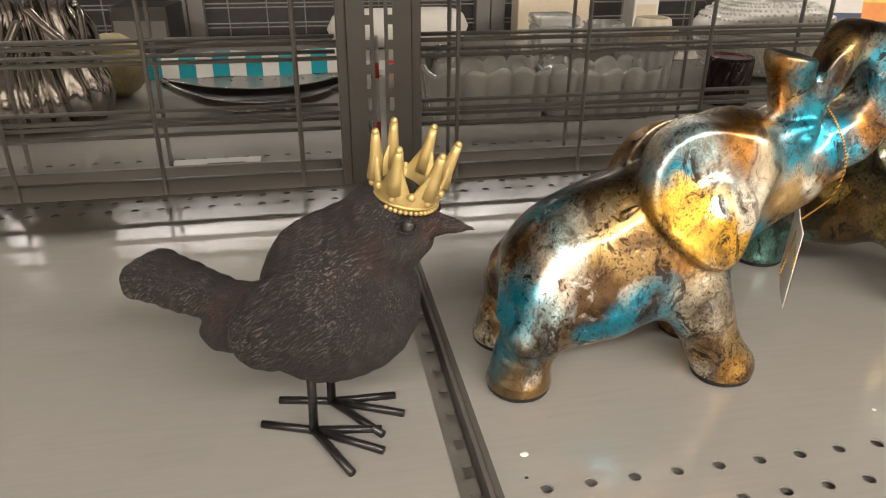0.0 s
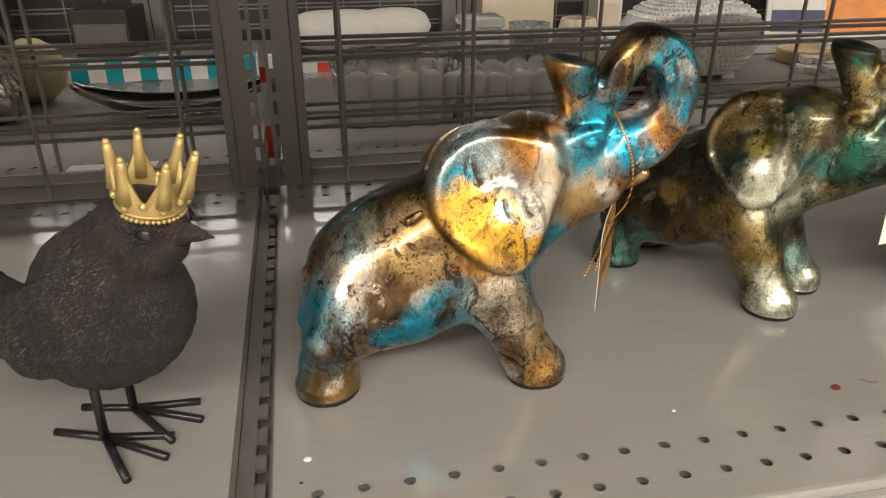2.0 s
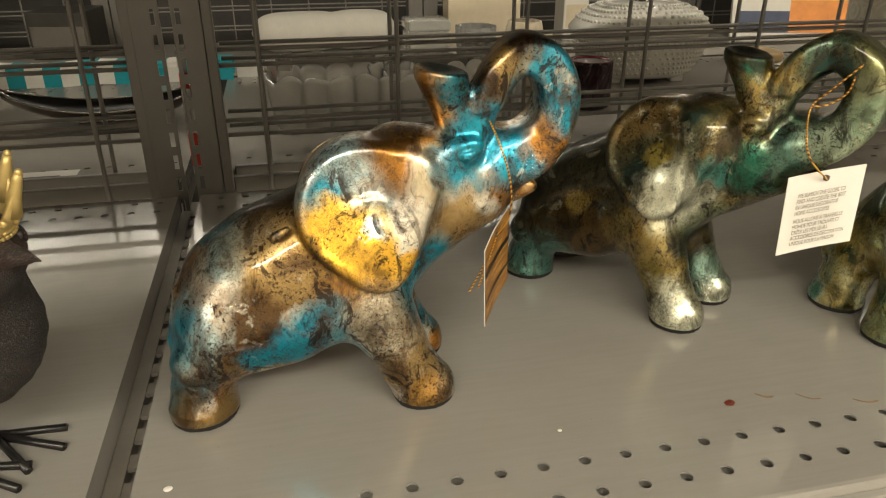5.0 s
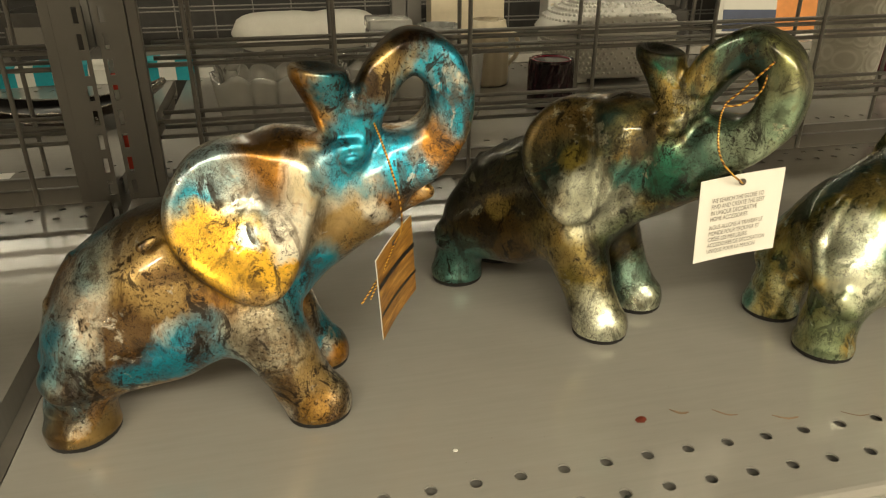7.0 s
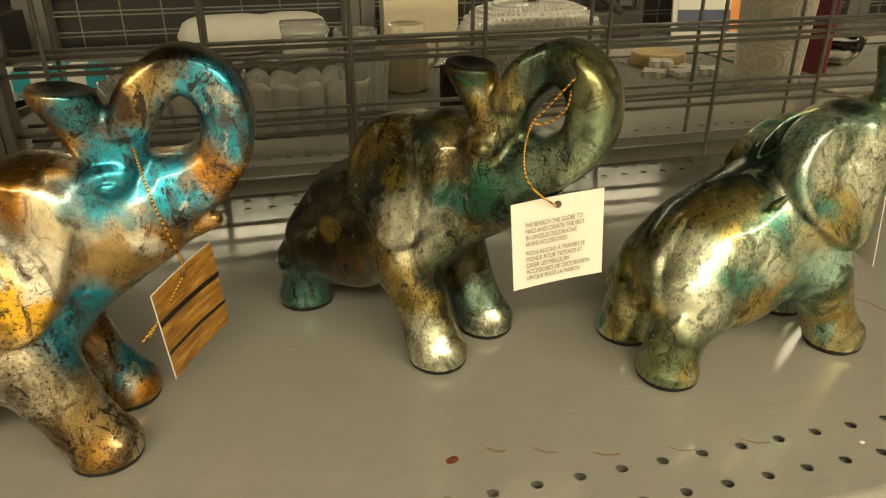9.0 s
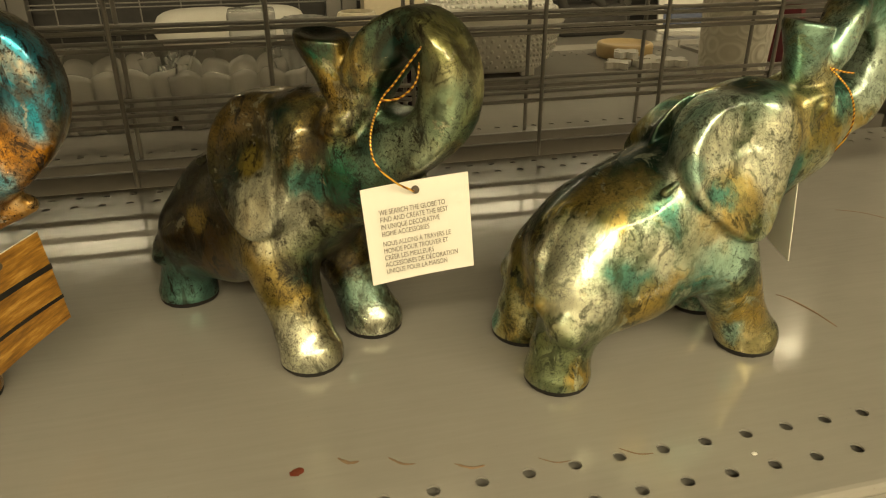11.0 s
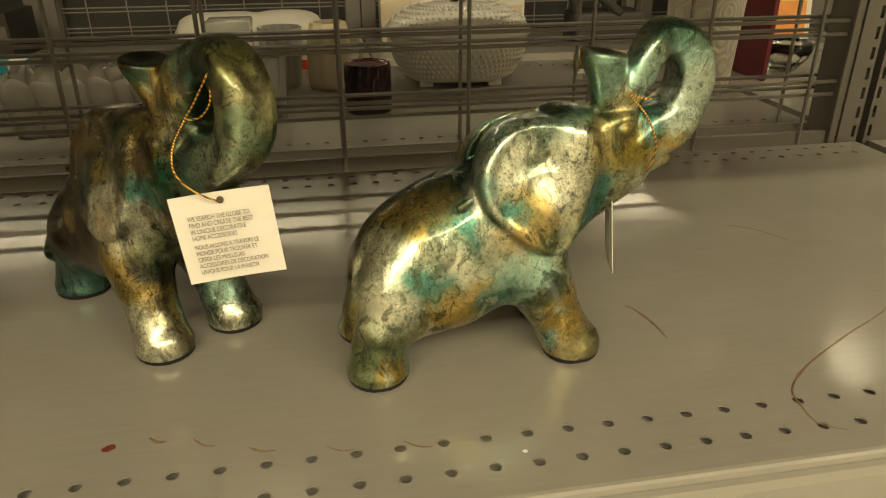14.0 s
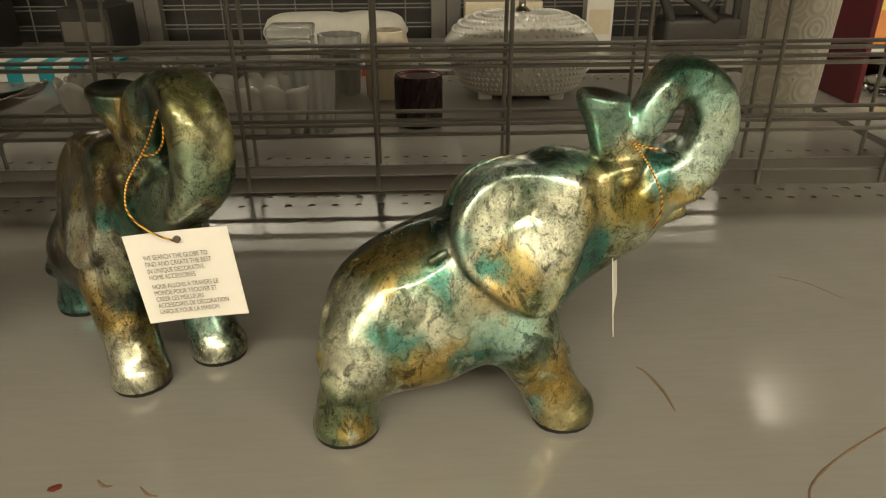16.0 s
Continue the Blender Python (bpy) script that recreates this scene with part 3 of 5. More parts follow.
    # brow and eye
    body = smin(body, ellipsoid(Q, (95, 16, 158), (14, 8, 9), 18), 6)
    body = smax(body, -ellipsoid(Q, (97, 27, 156.5), (10, 6.5, 6), 14), 1.5)
    body = smin(body, ellipsoid(Q, (97, 20, 156.3), (6, 5, 4), 14), 0.6)
    # tail laid along the rump
    tail = smin(cone(P, (-58, -8, 104), (-74, -11, 77), 3, 4), cone(P, (-74, -11, 77), (-78, -24, 51), 4, 4), 3)
    tail = smin(tail, cone(P, (-78, -24, 51), (-67, -45, 39), 4, 6), 3)
    body = smin(body, tail, 3.5)
    # a small fold behind the ear, hocks
    body = smin(body, cone(P, (-13, -36, 119), (-6, -35, 123), 3.2, 2.2), 2.5)
    body = smin(body, ellipsoid(Q, (-68, 40, 44), (11, 7, 10)), 9)
    # hand-made unevenness
    body = body + 0.5 * np.sin(u * 0.11 + z * 0.07) * np.sin(w * 0.13 + 1.0)
    return np.maximum(body, -z + 0.0 * u)


def bird_field(P):
    u, w, z = P
    aw = np.abs(w)
    Q = (u, aw, z)
    b = ellipsoid(P, (10, 0, 82), (49, 40, 41), 42)
    b = smin(b, ellipsoid(P, (22, 0, 93), (36, 37, 41), 30), 13)
    b = smin(b, ellipsoid(P, (49.5, 0, 139), (21.5, 21.5, 24)), 10)
    b = smin(b, cone(P, (12, 0, 104), (45, 0, 138), 34, 21.5), 9)
    b = smin(b, ellipsoid(P, (-42, 0, 69), (28, 21, 14), 16), 12)
    b = smin(b, smax(cone(P, (64, 0, 143), (93, 0, 143.5), 9.5, 0.7), aw - 6.5, 3), 1.5)
    # tail blade
    ca, sa = math.cos(radians(-9)), math.sin(radians(-9))
    x, zz = (u + 52) * ca + (z - 70) * sa, -(u + 52) * sa + (z - 70) * ca
    run = np.clip(-x, 0, 90)
    blade = smax(smax(np.abs(x + 34) - 42, aw - (13 + 0.11 * run), 9), np.abs(zz + 2 + 0.012 * aw ** 2 * 0.5) - 9.5, 6)
    b = smin(b, blade, 8)
    # folded wings
    b = smin(b, ellipsoid(Q, (0, 33, 87), (42, 10.5, 24), 42), 1.5)
    b = smin(b, ellipsoid(Q, (-45, 16, 62), (26, 11, 13), 20), 7)
    b = smax(b, -ellipsoid(Q, (65, 20, 146), (6.5, 5.5, 5), 10), 1.5)
    ruff = np.sin(0.42 * (u * 0.8 - z * 0.6) + 1.5 * np.sin(aw * 0.2)) * np.sin(0.35 * (u * 0.6 + z * 0.8) + w * 0.3)
    return b + ruff * 0.5


# ---- shelving ----
def deck_panel(x0, x1, y_front, y_back, row_ys, hole_x0):
    """A steel shelf deck with two rows of round holes along each long edge and a folded front lip."""
    verts, faces = [], []

    def v(x, y, z):
        verts.append((x, y, z))
        return len(verts) - 1

    def quad(xa, xb, ya, yb):
        faces.append((v(xa, ya, 0), v(xb, ya, 0), v(xb, yb, 0), v(xa, yb, 0)))
    h, N, r = PITCH / 2, 16, 0.0036
    sgn = 1 if y_back > y_front else -1
    ys = sorted(row_ys)
    bands, lo, hi = [], min(y_front, y_back), max(y_front, y_back)
    edge = lo
    count = int((x1 - hole_x0 - h) / PITCH) + 1
    for y in ys:
        a, b = y - h, y + h
        if a < edge:
            a = edge
        if a > edge + 1e-5:
            quad(x0, x1, edge, a)
        b = min(b, hi)
        # the next row starts where this ends
        nxt = [q for q in ys if q > y]
        if nxt and nxt[0] - h < b:
            b = (y + nxt[0]) / 2
        quad(x0, hole_x0 - h, a, b)
        quad(hole_x0 + (count - 1) * PITCH + h, x1, a, b)
        for k in range(count):
            cx = hole_x0 + k * PITCH
            ring, sq, low = [], [], []
            for i in range(N):
                t = 2 * math.pi * (i + 0.5) / N
                c, s = math.cos(t), math.sin(t)
                ring.append(v(cx + r * c, y + r * s, 0))
                low.append(v(cx + r * c, y + r * s, -0.0012))
                m = max(abs(c), abs(s))
                qx, qy = c / m, s / m
                sq.append(v(cx + h * qx, (y + (b - y) * qy) if qy > 0 else (y + (y - a) * qy), 0))
            for i in range(N):
                j = (i + 1) % N
                faces.append((ring[i], sq[i], sq[j], ring[j]))
                faces.append((low[i], ring[i], ring[j], low[j]))
            for i in (1, 5, 9, 13):
                t = 2 * math.pi * (i + 1) / N
                cxn, cyn = (1 if math.cos(t) > 0 else -1), (1 if math.sin(t) > 0 else -1)
                corner = v(cx + h * cxn, b if cyn > 0 else a, 0)
                faces.append((sq[i], corner, sq[i + 1]))
        edge = b
    if edge < hi - 1e-5:
        quad(x0, x1, edge, hi)
    # folded lip along the front and skirts along the sides
    prof = [(0.0, 0.0), (-0.0022, -0.0006), (-0.0036, -0.0022), (-0.0042, -0.005), (-0.0042, -0.032), (0.006, -0.034)]
    rows = [[v(x, y_front + sgn * dy, dz) for dy, dz in prof] for x in (x0, x1)]
    for i in range(len(prof) - 1):
        faces.append((rows[0][i], rows[0][i + 1], rows[1][i + 1], rows[1][i]))
    for x in (x0, x1):
        faces.append((v(x, lo, 0), v(x, hi, 0), v(x, hi, -0.022), v(x, lo, -0.022)))
    me = bpy.data.meshes.new("deck_plate")
    me.from_pydata(verts, [], faces)
    bm = bmesh.new()
    bm.from_mesh(me)
    bmesh.ops.remove_doubles(bm, verts=bm.verts, dist=1e-6)
    bmesh.ops.recalc_face_normals(bm, faces=bm.faces)
    return bm


BAY = 1.2192
POST_X = 0.079
Y_LIP, Y_REAR = 0.2305, 0.766          # front deck
Y_MESH_F, Y_MESH_R = 0.786, 0.826      # the two wire grids
Y2_NEAR, Y2_LIP = 0.846, 1.384         # deck of the far side


def shelf(x0, x1, side, hole_x0, z=0.0, lip=Y_LIP):
    th = empty("shelf", pose(0, 0, Z0 + z))
    if side == "front":
        bm = deck_panel(x0, x1, lip, Y_REAR, (lip + 0.0221, lip + 0.047, 0.7255, 0.7505), hole_x0)
    else:
        bm = deck_panel(x0, x1, Y2_LIP, Y2_NEAR, (0.8625, 0.888, 1.335, 1.36), hole_x0)
    part("deck_plate", bm, M_DECK, th)
    s = 1 if side == "front" else -1
    y = lip if side == "front" else Y2_LIP
    bm = bmesh.new()
    pts = [(-0.0045, -0.006), (-0.008, -0.007), (-0.0105, -0.012), (-0.0095, -0.034), (-0.006, -0.038), (-0.0045, -0.036)]
    a = [bm.verts.new((x0 + 0.002, y + s * dy, dz)) for dy, dz in pts]
    b = [bm.verts.new((x1 - 0.002, y + s * dy, dz)) for dy, dz in pts]
    for i in range(len(pts) - 1):
        bm.faces.new((a[i], a[i + 1], b[i + 1], b[i]))
    bmesh.ops.recalc_face_normals(bm, faces=bm.faces)
    ob = part("price_rail", bm, M_RAIL, th, "cream plastic price rail")
    sol = ob.modifiers.new("thick", "SOLIDIFY")
    sol.thickness = 0.0012
    # added plate that closes the holes from below and sets how dark they look
    bm = box(bmesh.new(), x0 + 0.001, x1 - 0.001, (lip if side == "front" else Y2_NEAR) + 0.001, (Y_REAR if side == "front" else Y2_LIP) - 0.001, -0.009, -0.006)
    part("hole_backing", bm, M_DECK, th)
    # bracket under each end
    for xe in (x0 + 0.003, x1 - 0.005):
        bm = box(bmesh.new(), xe, xe + 0.002, min(y, 0.8) + 0.02, max(y, 0.8) - 0.02, -0.05, -0.002)
        part("bracket", bm, M_POST, th)
    return tagged(th, "grey painted steel shelf with perforated edges", "shelf", "shelves of the rack")


L_X1, R_X0 = POST_X - 0.015, POST_X + 0.0085
shelf(L_X1 - 1.2, L_X1, "front", -0.1820 - 37 * PITCH)
shelf(R_X0, R_X0 + 1.2, "front", 0.1115)
shelf(R_X0 + BAY, R_X0 + BAY + 1.2, "front", 0.1115 + BAY)
# upper shelves out of view, added to shade the decks and far goods
for bx in (L_X1 - 1.2, R_X0):
    shelf(bx, bx + 1.2, "front", bx + 0.024, 0.36, 0.24)
    shelf(bx, bx + 1.2, "rear", bx + 0.024, 0.6)
shelf(L_X1 - 1.2, L_X1, "rear", -0.1820 - 37 * PITCH)
shelf(R_X0, R_X0 + 1.2, "rear", 0.1115)
shelf(R_X0 + BAY, R_X0 + BAY + 1.2, "rear", 0.1115 + BAY)


def seam_bracket(x):
    th = empty("shelf_bracket", pose(x, 0, Z0))
    part("flange", box(bmesh.new(), -0.0147, -0.0045, 0.25, 0.772, -0.05, -0.02), M_DIM, th)
    part("flange", box(bmesh.new(), 0.0052, 0.0082, 0.25, 0.772, -0.05, -0.014), M_DIM, th)
    bm = box(bmesh.new(), -0.0045, 0.0052, 0.25, 0.772, -0.05, -0.03)
    for k in range(21):
        box(bm, -0.0045, 0.002, 0.25 + k * PITCH, 0.25 + k * PITCH + 0.013, -0.024, -0.021)
    part("slotted_web", bm, M_DIM, th, "steel web with a row of slots")
    return tagged(th, "grey steel bracket in the gap between two shelves", "bracket", "brackets of the rack")


for k in (0, 1):
    seam_bracket(POST_X + k * BAY)


def post(x_mid):
    """A pair of slotted channel posts with a gap between them."""
    th = empty("rack_post", pose(x_mid, 0, 0))
    for s in (-1, 1):
        bm = bmesh.new()
        y0 = Y_MESH_F - 0.013
        inner, s0, s1, outer = 0.0055, 0.0095, 0.0145, 0.034
        lo, hi = 0.0, 2.0
        for a, b in ((inner, s0), (s1, outer)):
            box(bm, min(s * a, s * b), max(s * a, s * b), y0, y0 + 0.002, lo, hi)
        k0 = 0.007
        n = int((hi - lo) / PITCH)
        for k in range(n):
            z = k0 + (k - 39) * PITCH + Z0
            box(bm, min(s * s0, s * s1), max(s * s0, s * s1), y0, y0 + 0.002, z - 0.0128, z - 0.003)
        box(bm, min(s * (outer - 0.002), s * outer), max(s * (outer - 0.002), s * outer), y0 + 0.002, y0 + 0.066, lo, hi)
        part("channel", bm, M_POST, th)
        bm = box(bmesh.new(), min(s * outer, s * (outer + 0.011)), max(s * outer, s * (outer + 0.011)), y0 + 0.003, y0 + 0.012, Z0 - 0.4, Z0 + 0.62, 0.001, 1)
        part("edge_strip", bm, M_POST, th)
    bm = box(bmesh.new(), -0.033, 0.033, Y_MESH_F - 0.011, Y_MESH_F + 0.053, 0.0, 0.06)
    part("foot", bm, M_POST, th)
    return tagged(th, "grey slotted steel upright of the rack", "rack post", "posts of the rack")


for k in (-1, 0, 1, 2):
    post(POST_X + k * BAY)


def wire_grid(x_mid, y, xs, rail=True):
    th = empty("wire_grid_panel", pose(x_mid, y, Z0))
    half, R = BAY / 2 - 0.045, 0.0025
    bm = tube(bmesh.new(), [(-half, 0, 0), (half, 0, 0)], R, 8)
    hw = part("horizontal_wire", bm, M_WIRE, th, smooth=True)
    hw.location.z = 0.0605
    zs = [0.0605 + 0.0762 * k + d for k in range(8) for d in (0.0, 0.0165)][1:]
    for z in zs:
        twin("horizontal_wire", hw, th, pose(0, 0, z))
    bm = tube(bmesh.new(), [(0, 0, -0.3), (0, 0, 0.62)], R, 8)
    vw = part("vertical_wire", bm, M_WIRE, th, smooth=True)
    off = -0.0052 if y < 0.8 else 0.0052
    vw.matrix_basis = pose(xs[0] - x_mid, off, 0)
    for x in xs[1:]:
        twin("vertical_wire", vw, th, pose(x - x_mid, off, 0))
    bm = box(bmesh.new(), -half, half, -0.004, 0.004, -0.006, 0.012, 0.001, 1)
    part("bottom_rail", bm, M_POST, th)
    return tagged(th, "grey wire grid back panel of the rack", "wire grid", "grids of the rack")


V_X = [0.1655 + 0.1495 * i for i in range(8)]
for b in (-1, 0, 1):
    for y in (Y_MESH_F, Y_MESH_R):
        wire_grid(POST_X + BAY * (b + 0.5), y, [x + b * BAY - (0.003 if b < 0 else 0) for x in V_X])

# ---- elephants ----
ev, eq = surface(elephant_field, (-98, -66, -2.4), (174, 66, 226), 1.35)


def elephant(x, y, turn, mat, label, size=1.0):
    me = net_mesh("elephant_figurine", ev, eq, [mat, M_PAD], lambda c: c[:, 2] < 3.8)
    ob = new("elephant_figurine", me)
    ob.matrix_basis = pose(x, y, Z0 + 0.0003, 0, 0, turn) @ Matrix.Scale(size, 4)
    return tagged(ob, label, "figurine", "elephant figurines on the shelf")


elephant(0.1925, 0.394, -4, M_E1, "lacquered elephant figurine in turquoise, copper and silver leaf, trunk raised", 1.02)
elephant(0.449, 0.479, -53, M_E2, "lacquered elephant figurine in dark bronze and green leaf, trunk raised")
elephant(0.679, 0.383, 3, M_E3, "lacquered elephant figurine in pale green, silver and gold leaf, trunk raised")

# ---- bird ----
bv, bq = surface(bird_field, (-156, -60, 10), (102, 60, 176), 1.4)


def bird(x, y, turn):
    body = net_mesh("bird_figurine", bv, bq, [M_BIRD, M_GOLD, M_BLACK, M_EYE])
    bm = bmesh.new()
    bm.from_mesh(body)
    n0 = len(bm.faces)
    # eyes: gloss beads under a raised lid
    for sy in (-1, 1):
        tube(bm, [(0.065 + 0.0047 * math.cos(q), sy * (0.0158 - 0.002 * math.cos(q)), 0.1462 + 0.0034 * math.sin(q)) for q in [2 * math.pi * k / 20 for k in range(21)]], 0.0008, 8)
    n0 = len(bm.faces)
    for sy in (-1, 1):
        bmesh.ops.create_uvsphere(bm, u_segments=16, v_segments=10, radius=0.0036, matrix=Matrix.Translation((0.0648, sy * 0.0138, 0.1462)))
    bm.faces.ensure_lookup_table()
    for f in bm.faces[n0:]:
        f.material_index = 3
    n0 = len(bm.faces)
    # crown: flared band with a beaded foot, studs and six knobbed spikes
    cx, cz, N = 0.0565, 0.1535, 72
    tilt = pose(cx, 0, cz, 0, 13, 0) @ Matrix.Diagonal((0.76, 0.76, 0.78, 1))
    rows = []
    for i in range(N):
        a = 2 * math.pi * i / N
        peak = 1 - abs(((a / (2 * math.pi) * 6) % 1.0) - 0.5) / 0.5
        hgt = 0.0115 + 0.023 * peak
        flare = 0.0198 + 0.17 * hgt
        rows.append([(r * math.cos(a), r * math.sin(a), z) for r, z in
                     ((0.0195, 0), (0.0212, 0.004), (flare, hgt), (flare - 0.0024, hgt), (0.0168, 0.004), (0.0172, 0))])
    ring = [[bm.verts.new(tilt @ Vector(p)) for p in row] for row in rows]
    for i in range(N):
        a, b = ring[i], ring[(i + 1) % N]
        for k in range(6):
            j = (k + 1) % 6
            bm.faces.new((a[k], b[k], b[j], a[j]))

    def bead(r, a, z, size):
        bmesh.ops.create_uvsphere(bm, u_segments=10, v_segments=7, radius=size, matrix=tilt @ Matrix.Translation((r * math.cos(a), r * math.sin(a), z)))
    for i in range(6):
        a = 2 * math.pi * (i + 0.5) / 6
        tube(bm, [tilt @ Vector((r * math.cos(a), r * math.sin(a), z)) for r, z in ((0.0216, 0.012), (0.0228, 0.024), (0.0252, 0.036), (0.0262, 0.0405))], [0.004, 0.0033, 0.0024, 0.002], 10)
        bead(0.0264, a, 0.0415, 0.0024)
        bead(0.0226, a, 0.0085, 0.0024)
        bead(0.0228, a + math.pi / 6, 0.0125, 0.0027)
    for i in range(40):
        bead(0.021, 2 * math.pi * i / 40, 0.001, 0.0017)
    tube(bm, [tilt @ Vector((0.0213 * math.cos(2 * math.pi * k / 48), 0.0213 * math.sin(2 * math.pi * k / 48), 0.0042)) for k in range(49)], 0.0009, 6)
    bm.faces.ensure_lookup_table()
    for f in bm.faces[n0:]:
        f.material_index = 1
    n1 = len(bm.faces)
    # rod legs and toes
    inv = pose(x, y, 0, 0, 0, turn).inverted()
    legs = [((-0.0105, 0.344), [(0.009, 0.305), (0.028, 0.320), (0.029, 0.339)], (-0.041, 0.356), 0.0),
            ((0.001, 0.370), [(0.041, 0.370), (0.044, 0.351), (0.029, 0.334)], (-0.031, 0.378), 0.0)]
    for (jx, jy), toes, back, _ in legs:
        j = inv @ Vector((jx, jy, 0.0035))
        tube(bm, [j + Vector((0.001, 0, 0.05)), j + Vector((0, 0, -0.001))], 0.0028, 10)
        for q in toes + [back]:
            e = inv @ Vector((q[0], q[1], 0.0026))
            tube(bm, [j, e], 0.0025, 10)
    bm.faces.ensure_lookup_table()
    for f in bm.faces[n1:]:
        f.material_index = 2
    for f in bm.faces:
        f.smooth = True
    bm.to_mesh(body)
    bm.free()
    ob = new("bird_figurine", body)
    ob.matrix_basis = pose(x, y, Z0, 0, 0, turn)
    return tagged(ob, "dark grey feathered resin bird figurine wearing a gold crown", "figurine")


bird(-0.004, 0.357, -33)


# ---- hang tags ----
M_STRING, _nt, _bs = material("gold_twist_string")
_w = node(_nt, "ShaderNodeTexWave", {"Vector": coords(_nt), "Scale": 210.0, "Distortion": 0.5}, bands_direction="DIAGONAL").outputs["Fac"]
_nt.links.new(ramp(_nt, _w, [(0.35, (0.16, 0.05, 0.012)), (0.65, (0.8, 0.46, 0.08))]), _bs.inputs["Base Color"])
_bs.inputs["Roughness"].default_value, _bs.inputs["Metallic"].default_value = 0.35, 0.5


def picture_card():
    """Printed side: amber timber with black bars across it."""
    m, nt, bs = material("amber_printed_card")
    tc = node(nt, "ShaderNodeTexCoord")
    grain = noise_tex(nt, node(nt, "ShaderNodeMapping", {0: tc.outputs["Object"], 2: (0, 0.2, 0), 3: (14, 14, 90)}).outputs[0], 3, 5, 0.65)
    nt.links.new(ramp(nt, grain, [(0.3, (0.1, 0.045, 0.012)), (0.52, (0.34, 0.16, 0.03)), (0.7, (0.6, 0.34, 0.09))]), bs.inputs["Base Color"])
    bs.inputs["Roughness"].default_value = 0.35
    return m


M_PRINT = picture_card()


def words(text, size, parent, m, mat):
    cu = bpy.data.curves.new("lettering", "FONT")
    cu.body, cu.size, cu.align_x, cu.space_line = text, size, "LEFT", 1.0
    tmp = bpy.data.objects.new("lettering", cu)
    scene.collection.objects.link(tmp)
    me = bpy.data.meshes.new_from_object(tmp.evaluated_get(bpy.context.evaluated_depsgraph_get()))
    bpy.data.objects.remove(tmp)
    me.materials.append(mat)
    ob = new("lettering", me)
    ob.parent, ob.matrix_basis = parent, m
    return ob


def hang_tag(tl, right, down, width, height, string, label, written, printed):
    """A square card: its top left corner, directions along its top and down its side, and the loop that holds it."""
    r, d = Vector(right).normalized(), Vector(down)
    d = (d - r * d.dot(r)).normalized()
    n = r.cross(d)                        # away from the reader
    m = Matrix(((r.x, n.x, -d.x, tl[0]), (r.y, n.y, -d.y, tl[1]), (r.z, n.z, -d.z, tl[2]), (0, 0, 0, 1)))
    th = empty("hang_tag", m)
    bm = bmesh.new()
    nx, hx, hz, hr = 9, width * 0.5, -0.005, 0.0015
    grid = [[bm.verts.new((width * i / nx, 0.0012 * math.sin(math.pi * i / nx), -height * j / nx)) for i in range(nx + 1)] for j in range(nx + 1)]
    for j in range(nx):
        for i in range(nx):
            bm.faces.new((grid[j][i], grid[j + 1][i], grid[j + 1][i + 1], grid[j][i + 1]))
    geo = bmesh.ops.extrude_face_region(bm, geom=bm.faces[:])
    for v in [g for g in geo["geom"] if isinstance(g, bmesh.types.BMVert)]:
        v.co.y += 0.0005
    bmesh.ops.recalc_face_normals(bm, faces=bm.faces)
    card = part("card", bm, M_CARD, th)
    if printed:
        bm = bmesh.new()
        g2 = [[bm.verts.new((width * (0.004 + 0.992 * i / nx), 0.0012 * math.sin(math.pi * i / nx) + (0.0008 if printed > 0 else -0.0003), -height * (0.004 + 0.992 * j / nx))) for i in range(nx + 1)] for j in range(nx + 1)]
        for j in range(nx):
            for i in range(nx):
                bm.faces.new((g2[j][i], g2[j + 1][i], g2[j + 1][i + 1], g2[j][i + 1]))
        part("printed_face", bm, M_PRINT, card, "amber wood-grain print with black bars")
        for z0, z1 in ((0.30, 0.36), (0.66, 0.70)):
            bm = bmesh.new()
            y = 0.0012 if printed > 0 else -0.0009
            rowz = [[bm.verts.new((width * i / nx, 0.0012 * math.sin(math.pi * i / nx) + y, -height * (q + 0.05 * i / nx))) for i in range(nx + 1)] for q in (z0, z1)]
            for i in range(nx):
                bm.faces.new((rowz[0][i], rowz[1][i], rowz[1][i + 1], rowz[0][i + 1]))
            part("printed_bar", bm, M_BLACK, card)
    if written:
        size = height * 0.0575
        block = words("WE SEARCH THE GLOBE TO\nFIND AND CREATE THE BEST\nIN UNIQUE DECORATIVE\nHOME ACCESSORIES", size, card, Matrix.Translation((width * 0.14, -0.0011, -height * 0.27)) @ pose(0, 0, 0, 90, 0, 0) @ Matrix.Diagonal((0.86, 1.28, 1, 1)), M_INK)
        block = words("NOUS ALLONS \u00c0 TRAVERS LE\nMONDE POUR TROUVER ET\nCR\u00c9ER LES MEILLEURS\nACCESSOIRES DE D\u00c9CORATION\nUNIQUE POUR LA MAISON", size, card, Matrix.Translation((width * 0.14, -0.0011, -height * 0.595)) @ pose(0, 0, 0, 90, 0, 0) @ Matrix.Diagonal((0.86, 1.28, 1, 1)), M_INK)
    inv = m.inverted()
    for strand in string:
        pts = spline([tuple(inv @ Vector(p)) for p in strand], 8)
        part("string", tube(bmesh.new(), pts, 0.0006, 7), M_STRING, th, "twisted gold string", smooth=True)
    bm = bmesh.new()
    lathe(bm, [(0.0017, -0.0002), (0.0021, 0.0), (0.0021, 0.0012), (0.0017, 0.0014)], 14)
    bmesh.ops.transform(bm, matrix=Matrix.Translation((hx, -0.0002, hz)) @ pose(0, 0, 0, -90), verts=bm.verts)
    part("eyelet", bm, M_INK, card)
    return tagged(th, label, "hang tag")


